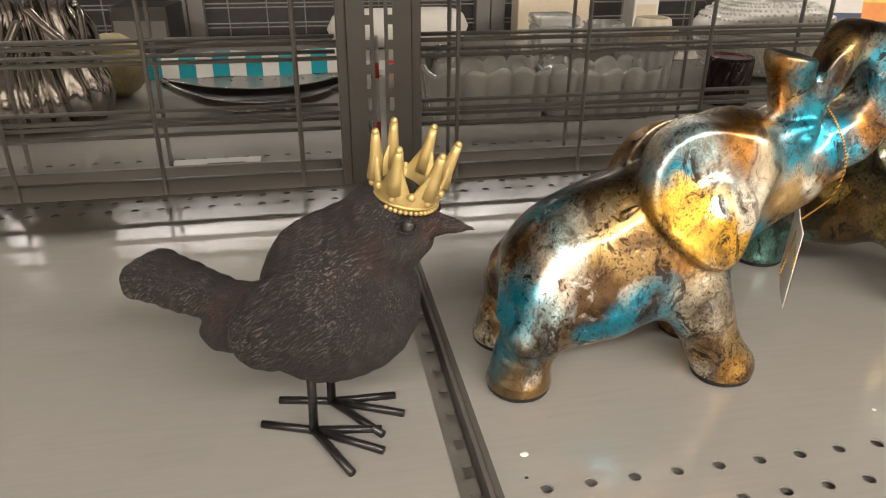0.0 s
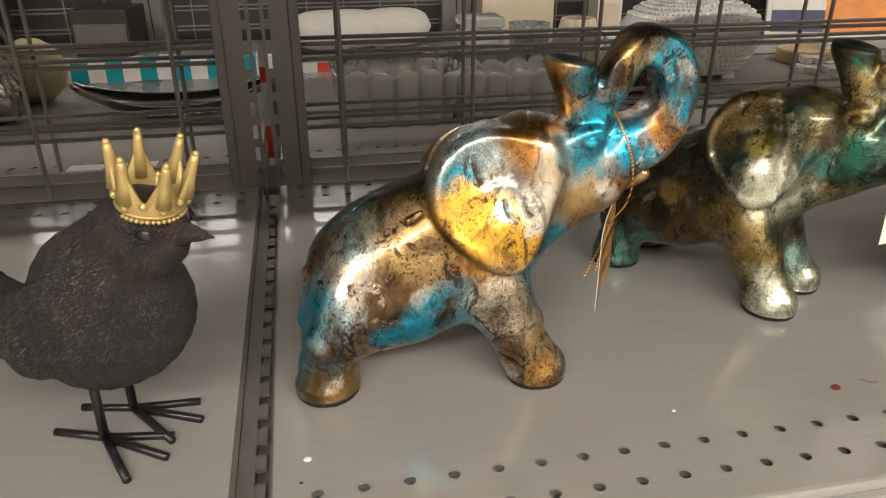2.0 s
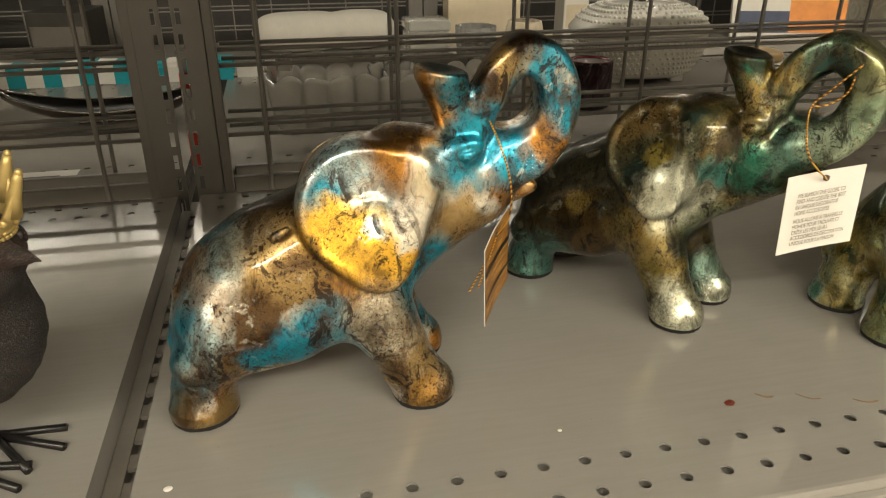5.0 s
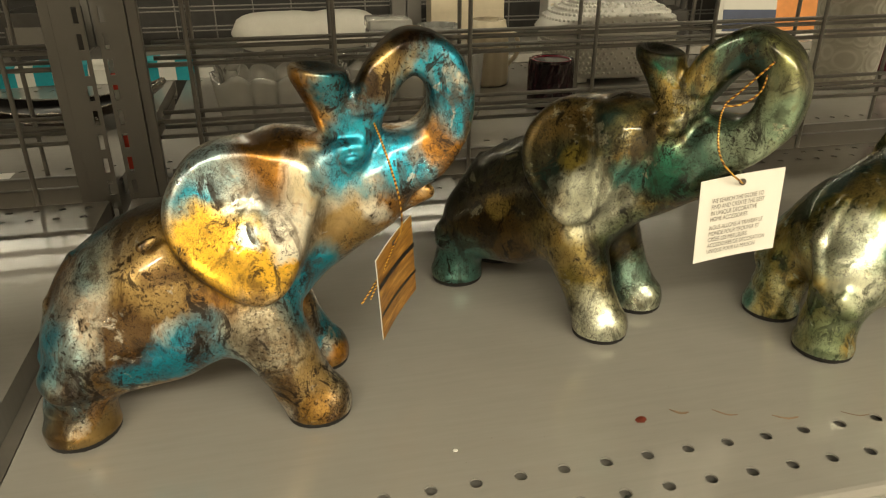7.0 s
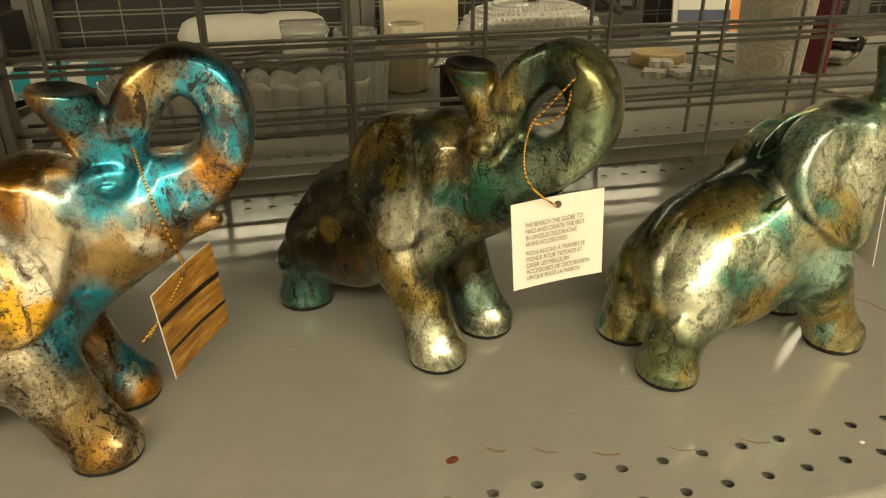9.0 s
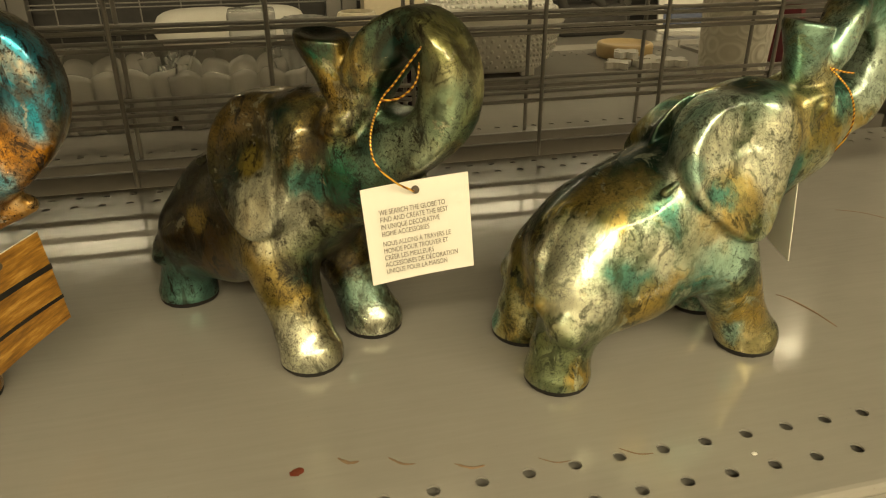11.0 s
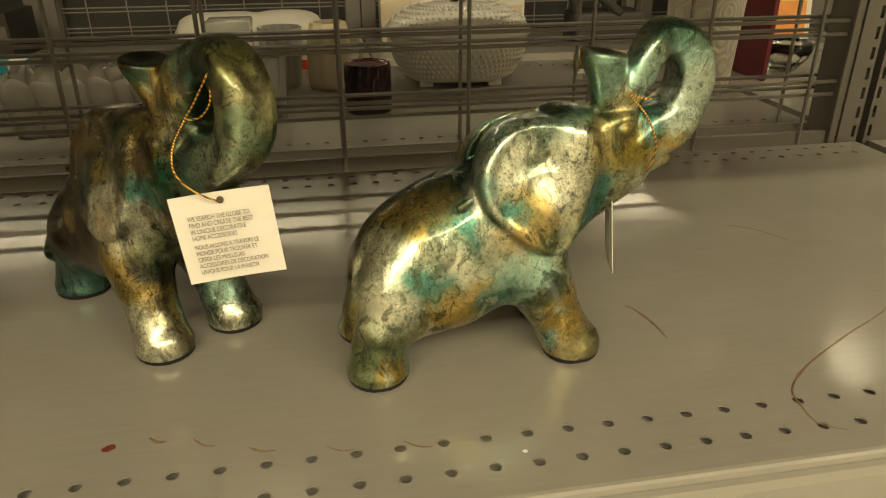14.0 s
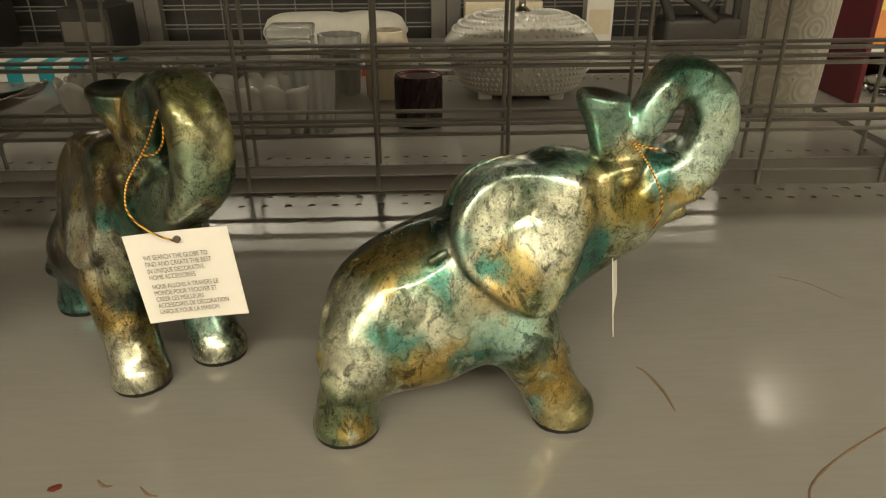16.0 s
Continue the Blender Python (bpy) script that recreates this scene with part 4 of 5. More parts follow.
hang_tag((0.4985, 0.3545, 1.1335), (0.0575, 0.001, 0.005), (-0.002, 0.002, -0.055), 0.0575, 0.057,
         [[(0.531, 0.352, 1.204), (0.520, 0.362, 1.186), (0.513, 0.366, 1.176), (0.506, 0.357, 1.163), (0.506, 0.351, 1.15), (0.515, 0.350, 1.139), (0.5265, 0.3535, 1.131)],
          [(0.513, 0.366, 1.176), (0.522, 0.362, 1.178), (0.529, 0.357, 1.186), (0.531, 0.356, 1.196)]],
         "cream card hang tag with printed text on gold string", True, 0)
hang_tag((0.3003, 0.3605, 1.0993), (0.521, 0.844, 0.128), (0.058, 0.114, -0.992), 0.0562, 0.0589,
         [[(0.301, 0.383, 1.186), (0.306, 0.366, 1.172), (0.311, 0.356, 1.154), (0.315, 0.358, 1.136), (0.317, 0.366, 1.12), (0.317, 0.376, 1.108), (0.315, 0.384, 1.098)],
          [(0.315, 0.384, 1.098), (0.305, 0.37, 1.086), (0.296, 0.358, 1.076)], [(0.315, 0.384, 1.098), (0.303, 0.373, 1.082), (0.291, 0.362, 1.071)]],
         "amber printed card hang tag with black bars on gold string", False, -1)
hang_tag((0.776, 0.371, 1.107), (0.016, 0.054, 0.001), (0.005, -0.003, -0.056), 0.056, 0.056,
         [[(0.7795, 0.371, 1.178), (0.789, 0.361, 1.165), (0.798, 0.363, 1.145), (0.798, 0.372, 1.125), (0.792, 0.385, 1.108), (0.784, 0.398, 1.103)],
          [(0.7795, 0.371, 1.178), (0.786, 0.367, 1.176), (0.793, 0.366, 1.175)], [(0.7795, 0.371, 1.178), (0.777, 0.374, 1.188)]],
         "cream card hang tag on gold string, seen edge-on", False, 0)

# ---- marks on the deck ----
M_SMEAR = plain("brown_smear", (0.2, 0.13, 0.08), 0.6, vary=0.4, scale=300)
M_RUST = plain("dark_red_spot", (0.16, 0.035, 0.02), 0.4, vary=0.3, scale=300)
M_WHITE = plain("white_fleck", (0.8, 0.78, 0.74), 0.6)


def smear(pts, width, mat, label, bead=0.00035):
    bm = bmesh.new()
    pts = spline(pts, 6)
    n = len(pts)
    rad = [width * (0.35 + 0.65 * math.sin(math.pi * (i + 0.4) / n)) * (0.75 + 0.5 * random.random()) for i in range(n)]
    rows = []
    for i, (x, y) in enumerate(pts):
        a, b = pts[max(i - 1, 0)], pts[min(i + 1, n - 1)]
        t = Vector((b[0] - a[0], b[1] - a[1], 0)).normalized()
        q = Vector((-t.y, t.x, 0)) * rad[i]
        p = Vector((x, y, Z0))
        rows.append([bm.verts.new(p + q + Vector((0, 0, 0.0001))), bm.verts.new(p + Vector((0, 0, bead))), bm.verts.new(p - q + Vector((0, 0, 0.0001)))])
    for a, b in zip(rows, rows[1:]):
        for k in (0, 1):
            bm.faces.new((a[k], a[k + 1], b[k + 1], b[k]))
    bmesh.ops.recalc_face_normals(bm, faces=bm.faces)
    return tagged(obj("smear_mark", bm, mat), label, "smear", "marks on the shelf")


smear([(0.4485, 0.3065), (0.452, 0.307), (0.4555, 0.309)], 0.0028, M_RUST, "dark red dried spot on the grey shelf")
for a, b, w in (((0.474, 0.3125), (0.4845, 0.3075), 0.0011), ((0.500, 0.3065), (0.513, 0.2985), 0.0008), ((0.533, 0.2935), (0.548, 0.2885), 0.001), ((0.577, 0.287), (0.593, 0.281), 0.0005), ((0.622, 0.2835), (0.638, 0.2755), 0.0007)):
    smear([a, ((a[0] + b[0]) / 2, (a[1] + b[1]) / 2 - 0.0025), b], w, M_SMEAR, "small brown smear on the grey shelf")
smear([(0.813, 0.41), (0.818, 0.402), (0.823, 0.382), (0.8245, 0.36)], 0.0012, M_SMEAR, "faint brown smear on the grey shelf")
smear([(0.975, 0.54), (0.995, 0.527), (1.012, 0.499)], 0.0011, M_SMEAR, "faint brown smear on the grey shelf")
smear([(1.03, 0.384), (1.002, 0.364), (0.954, 0.34), (0.905, 0.312), (0.878, 0.29), (0.872, 0.272), (0.872, 0.255), (0.886, 0.2455)], 0.0009, M_SMEAR, "long curved brown smear on the grey shelf")
for x, y, r in ((0.107, 0.305, 0.0022), (0.103, 0.287, 0.001), (0.335, 0.305, 0.0013), (0.69, 0.262, 0.0014)):
    bm = bmesh.new()
    bmesh.ops.create_uvsphere(bm, u_segments=10, v_segments=6, radius=r, matrix=Matrix.Translation((x, y, Z0 + r * 0.2)) @ Matrix.Diagonal((1.2, 1, 0.3, 1)))
    tagged(obj("crumb", bm, M_WHITE if r != 0.001 else M_PAD, smooth=True), "small pale crumb lying on the grey shelf", "crumb", "crumbs on the shelf")

# ---- goods on the far side of the rack ----
M_SILVER = plain("silver_plate", (0.42, 0.39, 0.36), 0.12, 1.0, 0.1, 60)
M_WOVEN = plain("gold_woven_fibre", (0.45, 0.38, 0.2), 0.6, 0.3, 0.4, 300, relief=1.0)
M_DISH = plain("black_lacquer", (0.01, 0.009, 0.009), 0.32, vary=0.3, spec=0.25)
M_TEAL = plain("teal_cloth", (0.02, 0.3, 0.36), 0.85, vary=0.12, scale=200)
M_LINEN = plain("white_cloth", (0.7, 0.68, 0.63), 0.85, vary=0.06, scale=200)
M_BEIGE = plain("cream_ceramic", (0.62, 0.54, 0.4), 0.3, vary=0.08)
M_CHINA = plain("white_ceramic", (0.72, 0.7, 0.65), 0.18, vary=0.05)
M_RED = plain("dark_red_glass", (0.016, 0.002, 0.005), 0.12, vary=0.4, scale=90)
M_REDIN = plain("bright_red_rim", (0.22, 0.008, 0.025), 0.25, vary=0.3, scale=90)
M_SCARLET = plain("scarlet_card", (0.7, 0.06, 0.03), 0.5)
M_WOOD = plain("pale_wood", (0.5, 0.36, 0.18), 0.5, vary=0.2, scale=60)
M_NAVY = plain("navy_ribbon", (0.02, 0.03, 0.12), 0.7)
M_MAROON = plain("maroon_card", (0.15, 0.015, 0.025), 0.5)
M_YELLOW = plain("yellow_poster_print", (0.85, 0.6, 0.12), 0.4, vary=0.35, scale=14)
M_ORANGE = plain("orange_poster_print", (0.75, 0.28, 0.06), 0.4, vary=0.3, scale=14)
M_NIGHT = plain("blue_poster_print", (0.05, 0.07, 0.14), 0.4, vary=0.4, scale=14)
# for dark goods, and for the shade painted behind the far wires
M_BOX_SHADE = plain("dark_goods_and_shade", (0.04, 0.037, 0.034), 0.5, vary=0.4, scale=20)


def draped_vase(x, y):
    """Silver vase with a gathered, pleated skirt."""
    th = empty("silver_vase", pose(x, y, Z0 + 0.002))
    bm = bmesh.new()

    def pleat(a, i):
        k = 1.0 if 0 < i < 9 else 0.2
        return 1 + k * 0.09 * math.sin(17 * a + 0.5 * i + 0.8 * math.sin(3 * a))
    lathe(bm, [(0.05, 0.0), (0.078, 0.006), (0.085, 0.03), (0.083, 0.055), (0.074, 0.08), (0.062, 0.105), (0.052, 0.13), (0.048, 0.15), (0.05, 0.165), (0.056, 0.18), (0.05, 0.2), (0.04, 0.215)], 136, pleat)
    part("body", bm, M_SILVER, th, smooth=True)
    bm = bmesh.new()
    for k in range(5):
        a = k * 1.26
        tube(bm, spline([(0.06 * math.cos(a), 0.06 * math.sin(a), 0.16), (0.075 * math.cos(a + 0.3), 0.075 * math.sin(a + 0.3), 0.13), (0.085 * math.cos(a + 0.7), 0.085 * math.sin(a + 0.7), 0.1), (0.07 * math.cos(a + 1.1), 0.07 * math.sin(a + 1.1), 0.15)], 6), 0.006, 8)
    part("drape", bm, M_SILVER, th, smooth=True)
    return tagged(th, "shiny silver vase with a pleated draped skirt", "vase")


draped_vase(-0.365, 1.10)
bm = bmesh.new()
bmesh.ops.create_uvsphere(bm, u_segments=40, v_segments=24, radius=0.05)
for v in bm.verts:
    v.co *= 1 + 0.03 * math.sin(22 * math.atan2(v.co.y, v.co.x)) * math.sin(v.co.z * 300)
ob = obj("woven_ball", bm, M_WOVEN, smooth=True)
ob.matrix_basis = pose(-0.3, 1.24, Z0 + 0.05)
tagged(ob, "gold woven fibre ball beside the silver vase", "ball")


def boat_dish(x, y, length, wide, turn):
    th = empty("boat_dish", pose(x, y, Z0, 0, 0, turn))
    outer, inner = bmesh.new(), bmesh.new()
    N, K = 40, 8
    for bm, lift, top in ((outer, 0.0, 1.0), (inner, 0.004, 0.97)):
        rows = []
        for i in range(N + 1):
            s_ = i / N * 2 - 1
            half = wide / 2 * (1 - abs(s_) ** 2.2) ** 0.7 * top + 0.0015
            sheer = 0.022 + 0.028 * abs(s_) ** 2.2
            keel = 0.004 + lift + 0.038 * abs(s_) ** 3
            rows.append([bm.verts.new((s_ * length / 2 * top, half * math.sin(q), keel + (sheer - keel) * (1 - math.cos(q)) / 1.0)) for q in [math.pi / 2 * (k / K * 2 - 1) for k in range(K + 1)]])
        for a, b in zip(rows, rows[1:]):
            for k in range(K):
                bm.faces.new((a[k], b[k], b[k + 1], a[k + 1]))
    part("hull", outer, M_SILVER, th, "polished silver hull", smooth=True)
    for sy in (-1, 1):
        pts = []
        for i in range(N + 1):
            s_ = i / N * 2 - 1
            pts.append((s_ * length / 2, sy * (wide / 2 * (1 - abs(s_) ** 2.2) ** 0.7 + 0.0015), 0.0225 + 0.028 * abs(s_) ** 2.2 + (0.022 + 0.028 * abs(s_) ** 2.2 - 0.004 - 0.038 * abs(s_) ** 3) * 0.0))
        part("rim", tube(bmesh.new(), pts, [0.0012 + 0.004 * abs(i / N * 2 - 1) ** 8 for i in range(N + 1)], 8), M_SILVER, th, "silver rim", smooth=True)
    part("lining", inner, M_DISH, th, "black lacquer lining", smooth=True)
    bm = box(bmesh.new(), -0.05, 0.05, -0.015, 0.015, 0, 0.006, 0.002)
    part("foot", bm, M_SILVER, th)
    return tagged(th, "long silver boat-shaped dish with a black lining", "dish")


boat_dish(-0.062, 1.118, 0.29, 0.088, 4)


def striped_cloth(x0, x1, y0, y1, h, n):
    """A folded striped cloth: bands that wrap over its top and front."""
    th = empty("striped_cloth", pose(x0, y0, Z0))
    step = (x1 - x0) / n
    for i in range(n):
        bm = bmesh.new()
        pr = [(0.0, 0.0), (0.0, h * 0.75), (0.006, h * 0.95), (0.014, h), (y1 - y0 - 0.01, h), (y1 - y0, h * 0.85), (y1 - y0, 0.0)]
        a = [bm.verts.new((i * step, p, q + 0.002 * math.sin(i))) for p, q in pr]
        b = [bm.verts.new(((i + 1) * step, p, q + 0.002 * math.sin(i + 1))) for p, q in pr]
        for k in range(len(pr) - 1):
            bm.faces.new((a[k], b[k], b[k + 1], a[k + 1]))
        part("band", bm, M_TEAL if i % 2 else M_LINEN, th, "" if i % 2 else "white band")
    return tagged(th, "folded cloth with teal and white stripes", "cloth")


striped_cloth(-0.37, 0.10, 1.368, 1.43, 0.036, 16)


M_RUFFLE = plain("milky_pressed_glass", (0.72, 0.7, 0.65), 0.14, vary=0.08, coat=1.0)
M_RUFFLE.node_tree.nodes["Principled BSDF"].inputs["Transmission Weight"].default_value = 0.5


def ruffled_tray(x, y, length, wide, h, lobe):
    """Pressed glass tray whose walls run in upright lobes with a wavy, turned-out rim."""
    th = empty("ruffled_glass_tray", pose(x, y, Z0))
    around = 2 * (length + wide)
    count = round(around / lobe)
    N = count * 14

    def outline(f):
        q = (f % 1.0) * around
        for dx, dy, run, ox, oy in ((1, 0, length, -length / 2, -wide / 2), (0, 1, wide, length / 2, -wide / 2), (-1, 0, length, length / 2, wide / 2), (0, -1, wide, -length / 2, wide / 2)):
            if q <= run:
                return Vector((ox + dx * q, oy + dy * q, 0)), Vector((dy, -dx, 0))
            q -= run
        return Vector((-length / 2, -wide / 2, 0)), Vector((0, -1, 0))

    def wall(z0, z1, flare, swell, rows):
        bm = bmesh.new()
        net = []
        for j in range(rows + 1):
            v = j / rows
            ring = []
            for i in range(N):
                f = i / N
                p, out = outline(f)
                a, oa = outline(f + 0.004)
                b, ob_ = outline(f - 0.004)
                out = (oa + ob_ + out).normalized()
                lob = abs(math.sin(math.pi * f * count)) ** 0.6
                crest = 0.75 + 0.25 * math.sin(2 * math.pi * f * count / 2.5)
                off = swell * lob * (0.6 + 0.4 * math.sin(math.pi * v)) + flare * v ** 2 - 0.004 * (1 - v) ** 3
                lift = 0.012 * lob * crest * v ** 2 - 0.004 * lob * (1 - v) ** 4
                ring.append(bm.verts.new((p + out * off) + Vector((0, 0, z0 + (z1 - z0) * v + lift))))
            net.append(ring)
        for a, b in zip(net, net[1:]):
            for k in range(N):
                bm.faces.new((a[k], a[(k + 1) % N], b[(k + 1) % N], b[k]))
        return bm
    side = part("wall", wall(0.004, h * 0.86, 0.012, 0.01, 10), M_RUFFLE, th, smooth=True)
    sol = side.modifiers.new("thick", "SOLIDIFY")
    sol.thickness = 0.003
    inner = part("inner_wall", wall(0.008, h, -0.018, -0.008, 10), M_RUFFLE, th, smooth=True)
    sol = inner.modifiers.new("thick", "SOLIDIFY")
    sol.thickness = 0.003
    part("base", box(bmesh.new(), -length / 2, length / 2, -wide / 2, wide / 2, 0.0, 0.006, 0.002), M_RUFFLE, th)
    return tagged(th, "milky pressed glass tray with a ruffled edge", "glass tray", "clear glassware")


ruffled_tray(0.255, 1.045, 0.15, 0.125, 0.085, 0.034)
ruffled_tray(0.42, 1.04, 0.15, 0.125, 0.08, 0.034)


def ribbed_glass(x, y, r, h, n, name, label):
    th = empty(name, pose(x, y, Z0))
    rip = lambda a, i: 1 + 0.05 * math.cos(n * a)
    bm = bmesh.new()
    lathe(bm, [(r * 0.8, 0.0), (r * 0.84, 0.005), (r, h), (r * 0.93, h), (r * 0.78, 0.008)], 8 * n if n < 14 else 4 * n, rip)
    part("wall", bm, M_FROST, th, smooth=True)
    return tagged(th, label, "glass", "clear glassware")


ribbed_glass(0.508, 1.02, 0.037, 0.095, 16, "ribbed_tumbler", "clear ribbed glass tumbler")


def glass_block(x0, x1, y0, y1, h):
    th = empty("glass_box", pose((x0 + x1) / 2, (y0 + y1) / 2, Z0))
    w, d = (x1 - x0) / 2, (y1 - y0) / 2
    part("body", box(bmesh.new(), -w, w, -d, d, 0, h * 0.82, 0.006, 3), M_FROST, th, smooth=True)
    part("lid", box(bmesh.new(), -w * 1.03, w * 1.03, -d * 1.03, d * 1.03, h * 0.83, h, 0.005, 3), M_FROST, th, smooth=True)
    return tagged(th, "clear lidded glass box", "glass box", "clear glassware")


glass_block(0.408, 0.482, 1.24, 1.31, 0.112)
ribbed_glass(0.53, 1.25, 0.036, 0.10, 12, "glass_jar", "clear fluted glass jar")


def fluted_cup(x, y):
    th = empty("fluted_cup", pose(x, y, Z0))
    bm = bmesh.new()
    rip = lambda a, i: 1 + (0.035 * math.cos(10 * a))
    lathe(bm, [(0.035, 0.0), (0.037, 0.004), (0.0375, 0.05), (0.035, 0.085), (0.030, 0.108), (0.027, 0.11), (0.027, 0.104), (0.03, 0.08), (0.032, 0.01)], 80, rip)
    part("wall", bm, M_BEIGE, th, smooth=True)
    bm = tube(bmesh.new(), spline([(0.034, 0, 0.085), (0.052, 0, 0.08), (0.054, 0, 0.05), (0.036, 0, 0.03)], 6), 0.004, 8)
    part("handle", bm, M_BEIGE, th, smooth=True)
    return tagged(th, "cream fluted ceramic cup with glossy rim", "cup")


fluted_cup(0.612, 1.225)


def votive(x, y):
    th = empty("votive_holder", pose(x, y, Z0))
    bm = bmesh.new()
    rip = lambda a, i: 1 + 0.03 * abs(math.sin(8 * a + (i % 2) * 1.57))
    lathe(bm, [(0.030, 0.0), (0.034, 0.003), (0.0345, 0.014), (0.0345, 0.028), (0.0345, 0.042), (0.0345, 0.056), (0.0345, 0.07), (0.033, 0.074), (0.030, 0.072)], 64, rip)
    part("wall", bm, M_RED, th)
    bm = bmesh.new()
    lathe(bm, [(0.0295, 0.062), (0.0305, 0.0735), (0.0275, 0.0735), (0.026, 0.064)], 40)
    part("rim", bm, M_REDIN, th, "bright red inner rim", smooth=True)
    return tagged(th, "dark red faceted glass votive holder", "candle holder")


votive(0.663, 1.045)


def casserole(x, y, turn):
    """White oval lidded dish with a knobbed lattice all over."""
    th = empty("lidded_dish", pose(x, y, Z0, 0, 0, turn))
    A, B = 0.122, 0.088

    def oval(bm, prof, n=96):
        rows = []
        for r, z in prof:
            rows.append([bm.verts.new((A * r * math.copysign(abs(math.cos(q)) ** 0.75, math.cos(q)), B * r * math.copysign(abs(math.sin(q)) ** 0.75, math.sin(q)), z)) for q in [2 * math.pi * k / n for k in range(n)]])
        for a, b in zip(rows, rows[1:]):
            for k in range(n):
                bm.faces.new((a[k], a[(k + 1) % n], b[(k + 1) % n], b[k]))
        bm.faces.new(list(reversed(rows[0])))
        bm.faces.new(rows[-1])
        return bm

    def knobs(bm, prof, n):
        for j, (r, z) in enumerate(prof):
            for k in range(n):
                q = 2 * math.pi * (k + 0.5 * (j % 2)) / n
                px, py = A * r * math.copysign(abs(math.cos(q)) ** 0.75, math.cos(q)), B * r * math.copysign(abs(math.sin(q)) ** 0.75, math.sin(q))
                bmesh.ops.create_icosphere(bm, subdivisions=1, radius=0.0036, matrix=Matrix.Translation((px, py, z)))
        return bm
    part("body", oval(bmesh.new(), [(0.7, 0.008), (0.78, 0.014), (0.9, 0.04), (0.98, 0.07), (1.0, 0.082), (0.96, 0.084)]), M_CHINA, th, smooth=True)
    part("body_relief", knobs(bmesh.new(), [(0.80, 0.02), (0.85, 0.029), (0.895, 0.038), (0.93, 0.047), (0.955, 0.056), (0.975, 0.065), (0.99, 0.074)], 72), M_CHINA, th, smooth=True)
    lid = part("lid", oval(bmesh.new(), [(1.05, 0.086), (1.06, 0.09), (1.0, 0.1), (0.9, 0.113), (0.7, 0.127), (0.4, 0.134), (0.1, 0.136)]), M_CHINA, th, smooth=True)
    part("lid_relief", knobs(bmesh.new(), [(0.94, 0.108), (0.86, 0.117), (0.77, 0.124), (0.66, 0.1295), (0.54, 0.133)], 60), M_CHINA, lid, smooth=True)
    bm = bmesh.new()
    lathe(bm, [(0.016, 0.134), (0.012, 0.139), (0.006, 0.145), (0.006, 0.155), (0.012, 0.162), (0.013, 0.17), (0.006, 0.175)], 24)
    part("knob", bm, M_SILVER, lid, "silver knob", smooth=True)
    for sx in (-1, 1):
        for sy in (-1, 1):
            part("foot", box(bmesh.new(), sx * 0.06 - 0.012, sx * 0.06 + 0.012, sy * 0.045 - 0.008, sy * 0.045 + 0.008, 0, 0.012, 0.002), M_CHINA, th)
    return tagged(th, "white ceramic lidded dish with knobbed lattice relief", "serving dish")


casserole(0.838, 1.235, -4)
# wooden lid and pale jigsaw pieces
bm = bmesh.new()
lathe(bm, [(0.05, 0.0), (0.053, 0.003), (0.053, 0.022), (0.051, 0.026), (0.045, 0.027), (0.044, 0.022)], 48)
ob = obj("wooden_lid", bm, M_WOOD, smooth=True)
ob.matrix_basis = pose(1.135, 1.30, Z0)
tagged(ob, "round pale wooden lid lying on the far shelf", "lid")
for k, (px, py, a) in enumerate(((1.075, 1.205, 10), (1.125, 1.19, 40), (1.155, 1.225, 75), (1.105, 1.235, 110), (1.185, 1.2, 20))):
    bm = bmesh.new()
    n = 40
    ring = [(0.021 * (1 + 0.28 * math.cos(4 * q) + 0.1 * math.cos(8 * q + k))) for q in [2 * math.pi * i / n for i in range(n)]]
    f = bm.faces.new([bm.verts.new((ring[i] * math.cos(2 * math.pi * i / n), ring[i] * math.sin(2 * math.pi * i / n), 0)) for i in range(n)])
    g = bmesh.ops.extrude_face_region(bm, geom=[f])
    for v in [q for q in g["geom"] if isinstance(q, bmesh.types.BMVert)]:
        v.co.z += 0.011
    bmesh.ops.recalc_face_normals(bm, faces=bm.faces)
    ob = obj("ceramic_piece", bm, M_CHINA)
    ob.matrix_basis = pose(px, py, Z0 + 0.0003 + (0.0115 if k in (3,) else 0), 0, 0, a)
    tagged(ob, "white jigsaw-shaped ceramic piece lying flat", "ceramic piece", "jigsaw pieces")


def embossed_vase(x, y):
    m, nt, bs = material("embossed_cream_ceramic")
    tc = node(nt, "ShaderNodeTexCoord")
    vo = node(nt, "ShaderNodeTexVoronoi", {"Vector": tc.outputs["Object"], "Scale": 26.0, "Randomness": 0.55}).outputs["Distance"]
    rings = mth(nt, "SINE", mth(nt, "MULTIPLY", vo, 34.0))
    nt.links.new(ramp(nt, rings, [(0.0, (0.56, 0.53, 0.45)), (1.0, (0.66, 0.63, 0.55))]), bs.inputs["Base Color"])
    bs.inputs["Roughness"].default_value = 0.4
    bump(nt, bs, rings, 0.3, 0.002)
    th = empty("embossed_vase", pose(x, y, Z0))
    bm = bmesh.new()
    lathe(bm, [(0.05, 0.0), (0.053, 0.004), (0.056, 0.06), (0.059, 0.12), (0.062, 0.175), (0.0625, 0.19), (0.059, 0.191), (0.056, 0.17), (0.05, 0.02)], 64)
    part("body", bm, m, th, smooth=True)
    bm = bmesh.new()
    lathe(bm, [(0.0622, 0.178), (0.0634, 0.181), (0.0634, 0.189), (0.0625, 0.1915)], 64)
    part("rim", bm, M_WOOD, th, "gold painted rim", smooth=True)
    return tagged(th, "tall cream ceramic vase with embossed rings", "vase")


embossed_vase(1.222, 1.085)

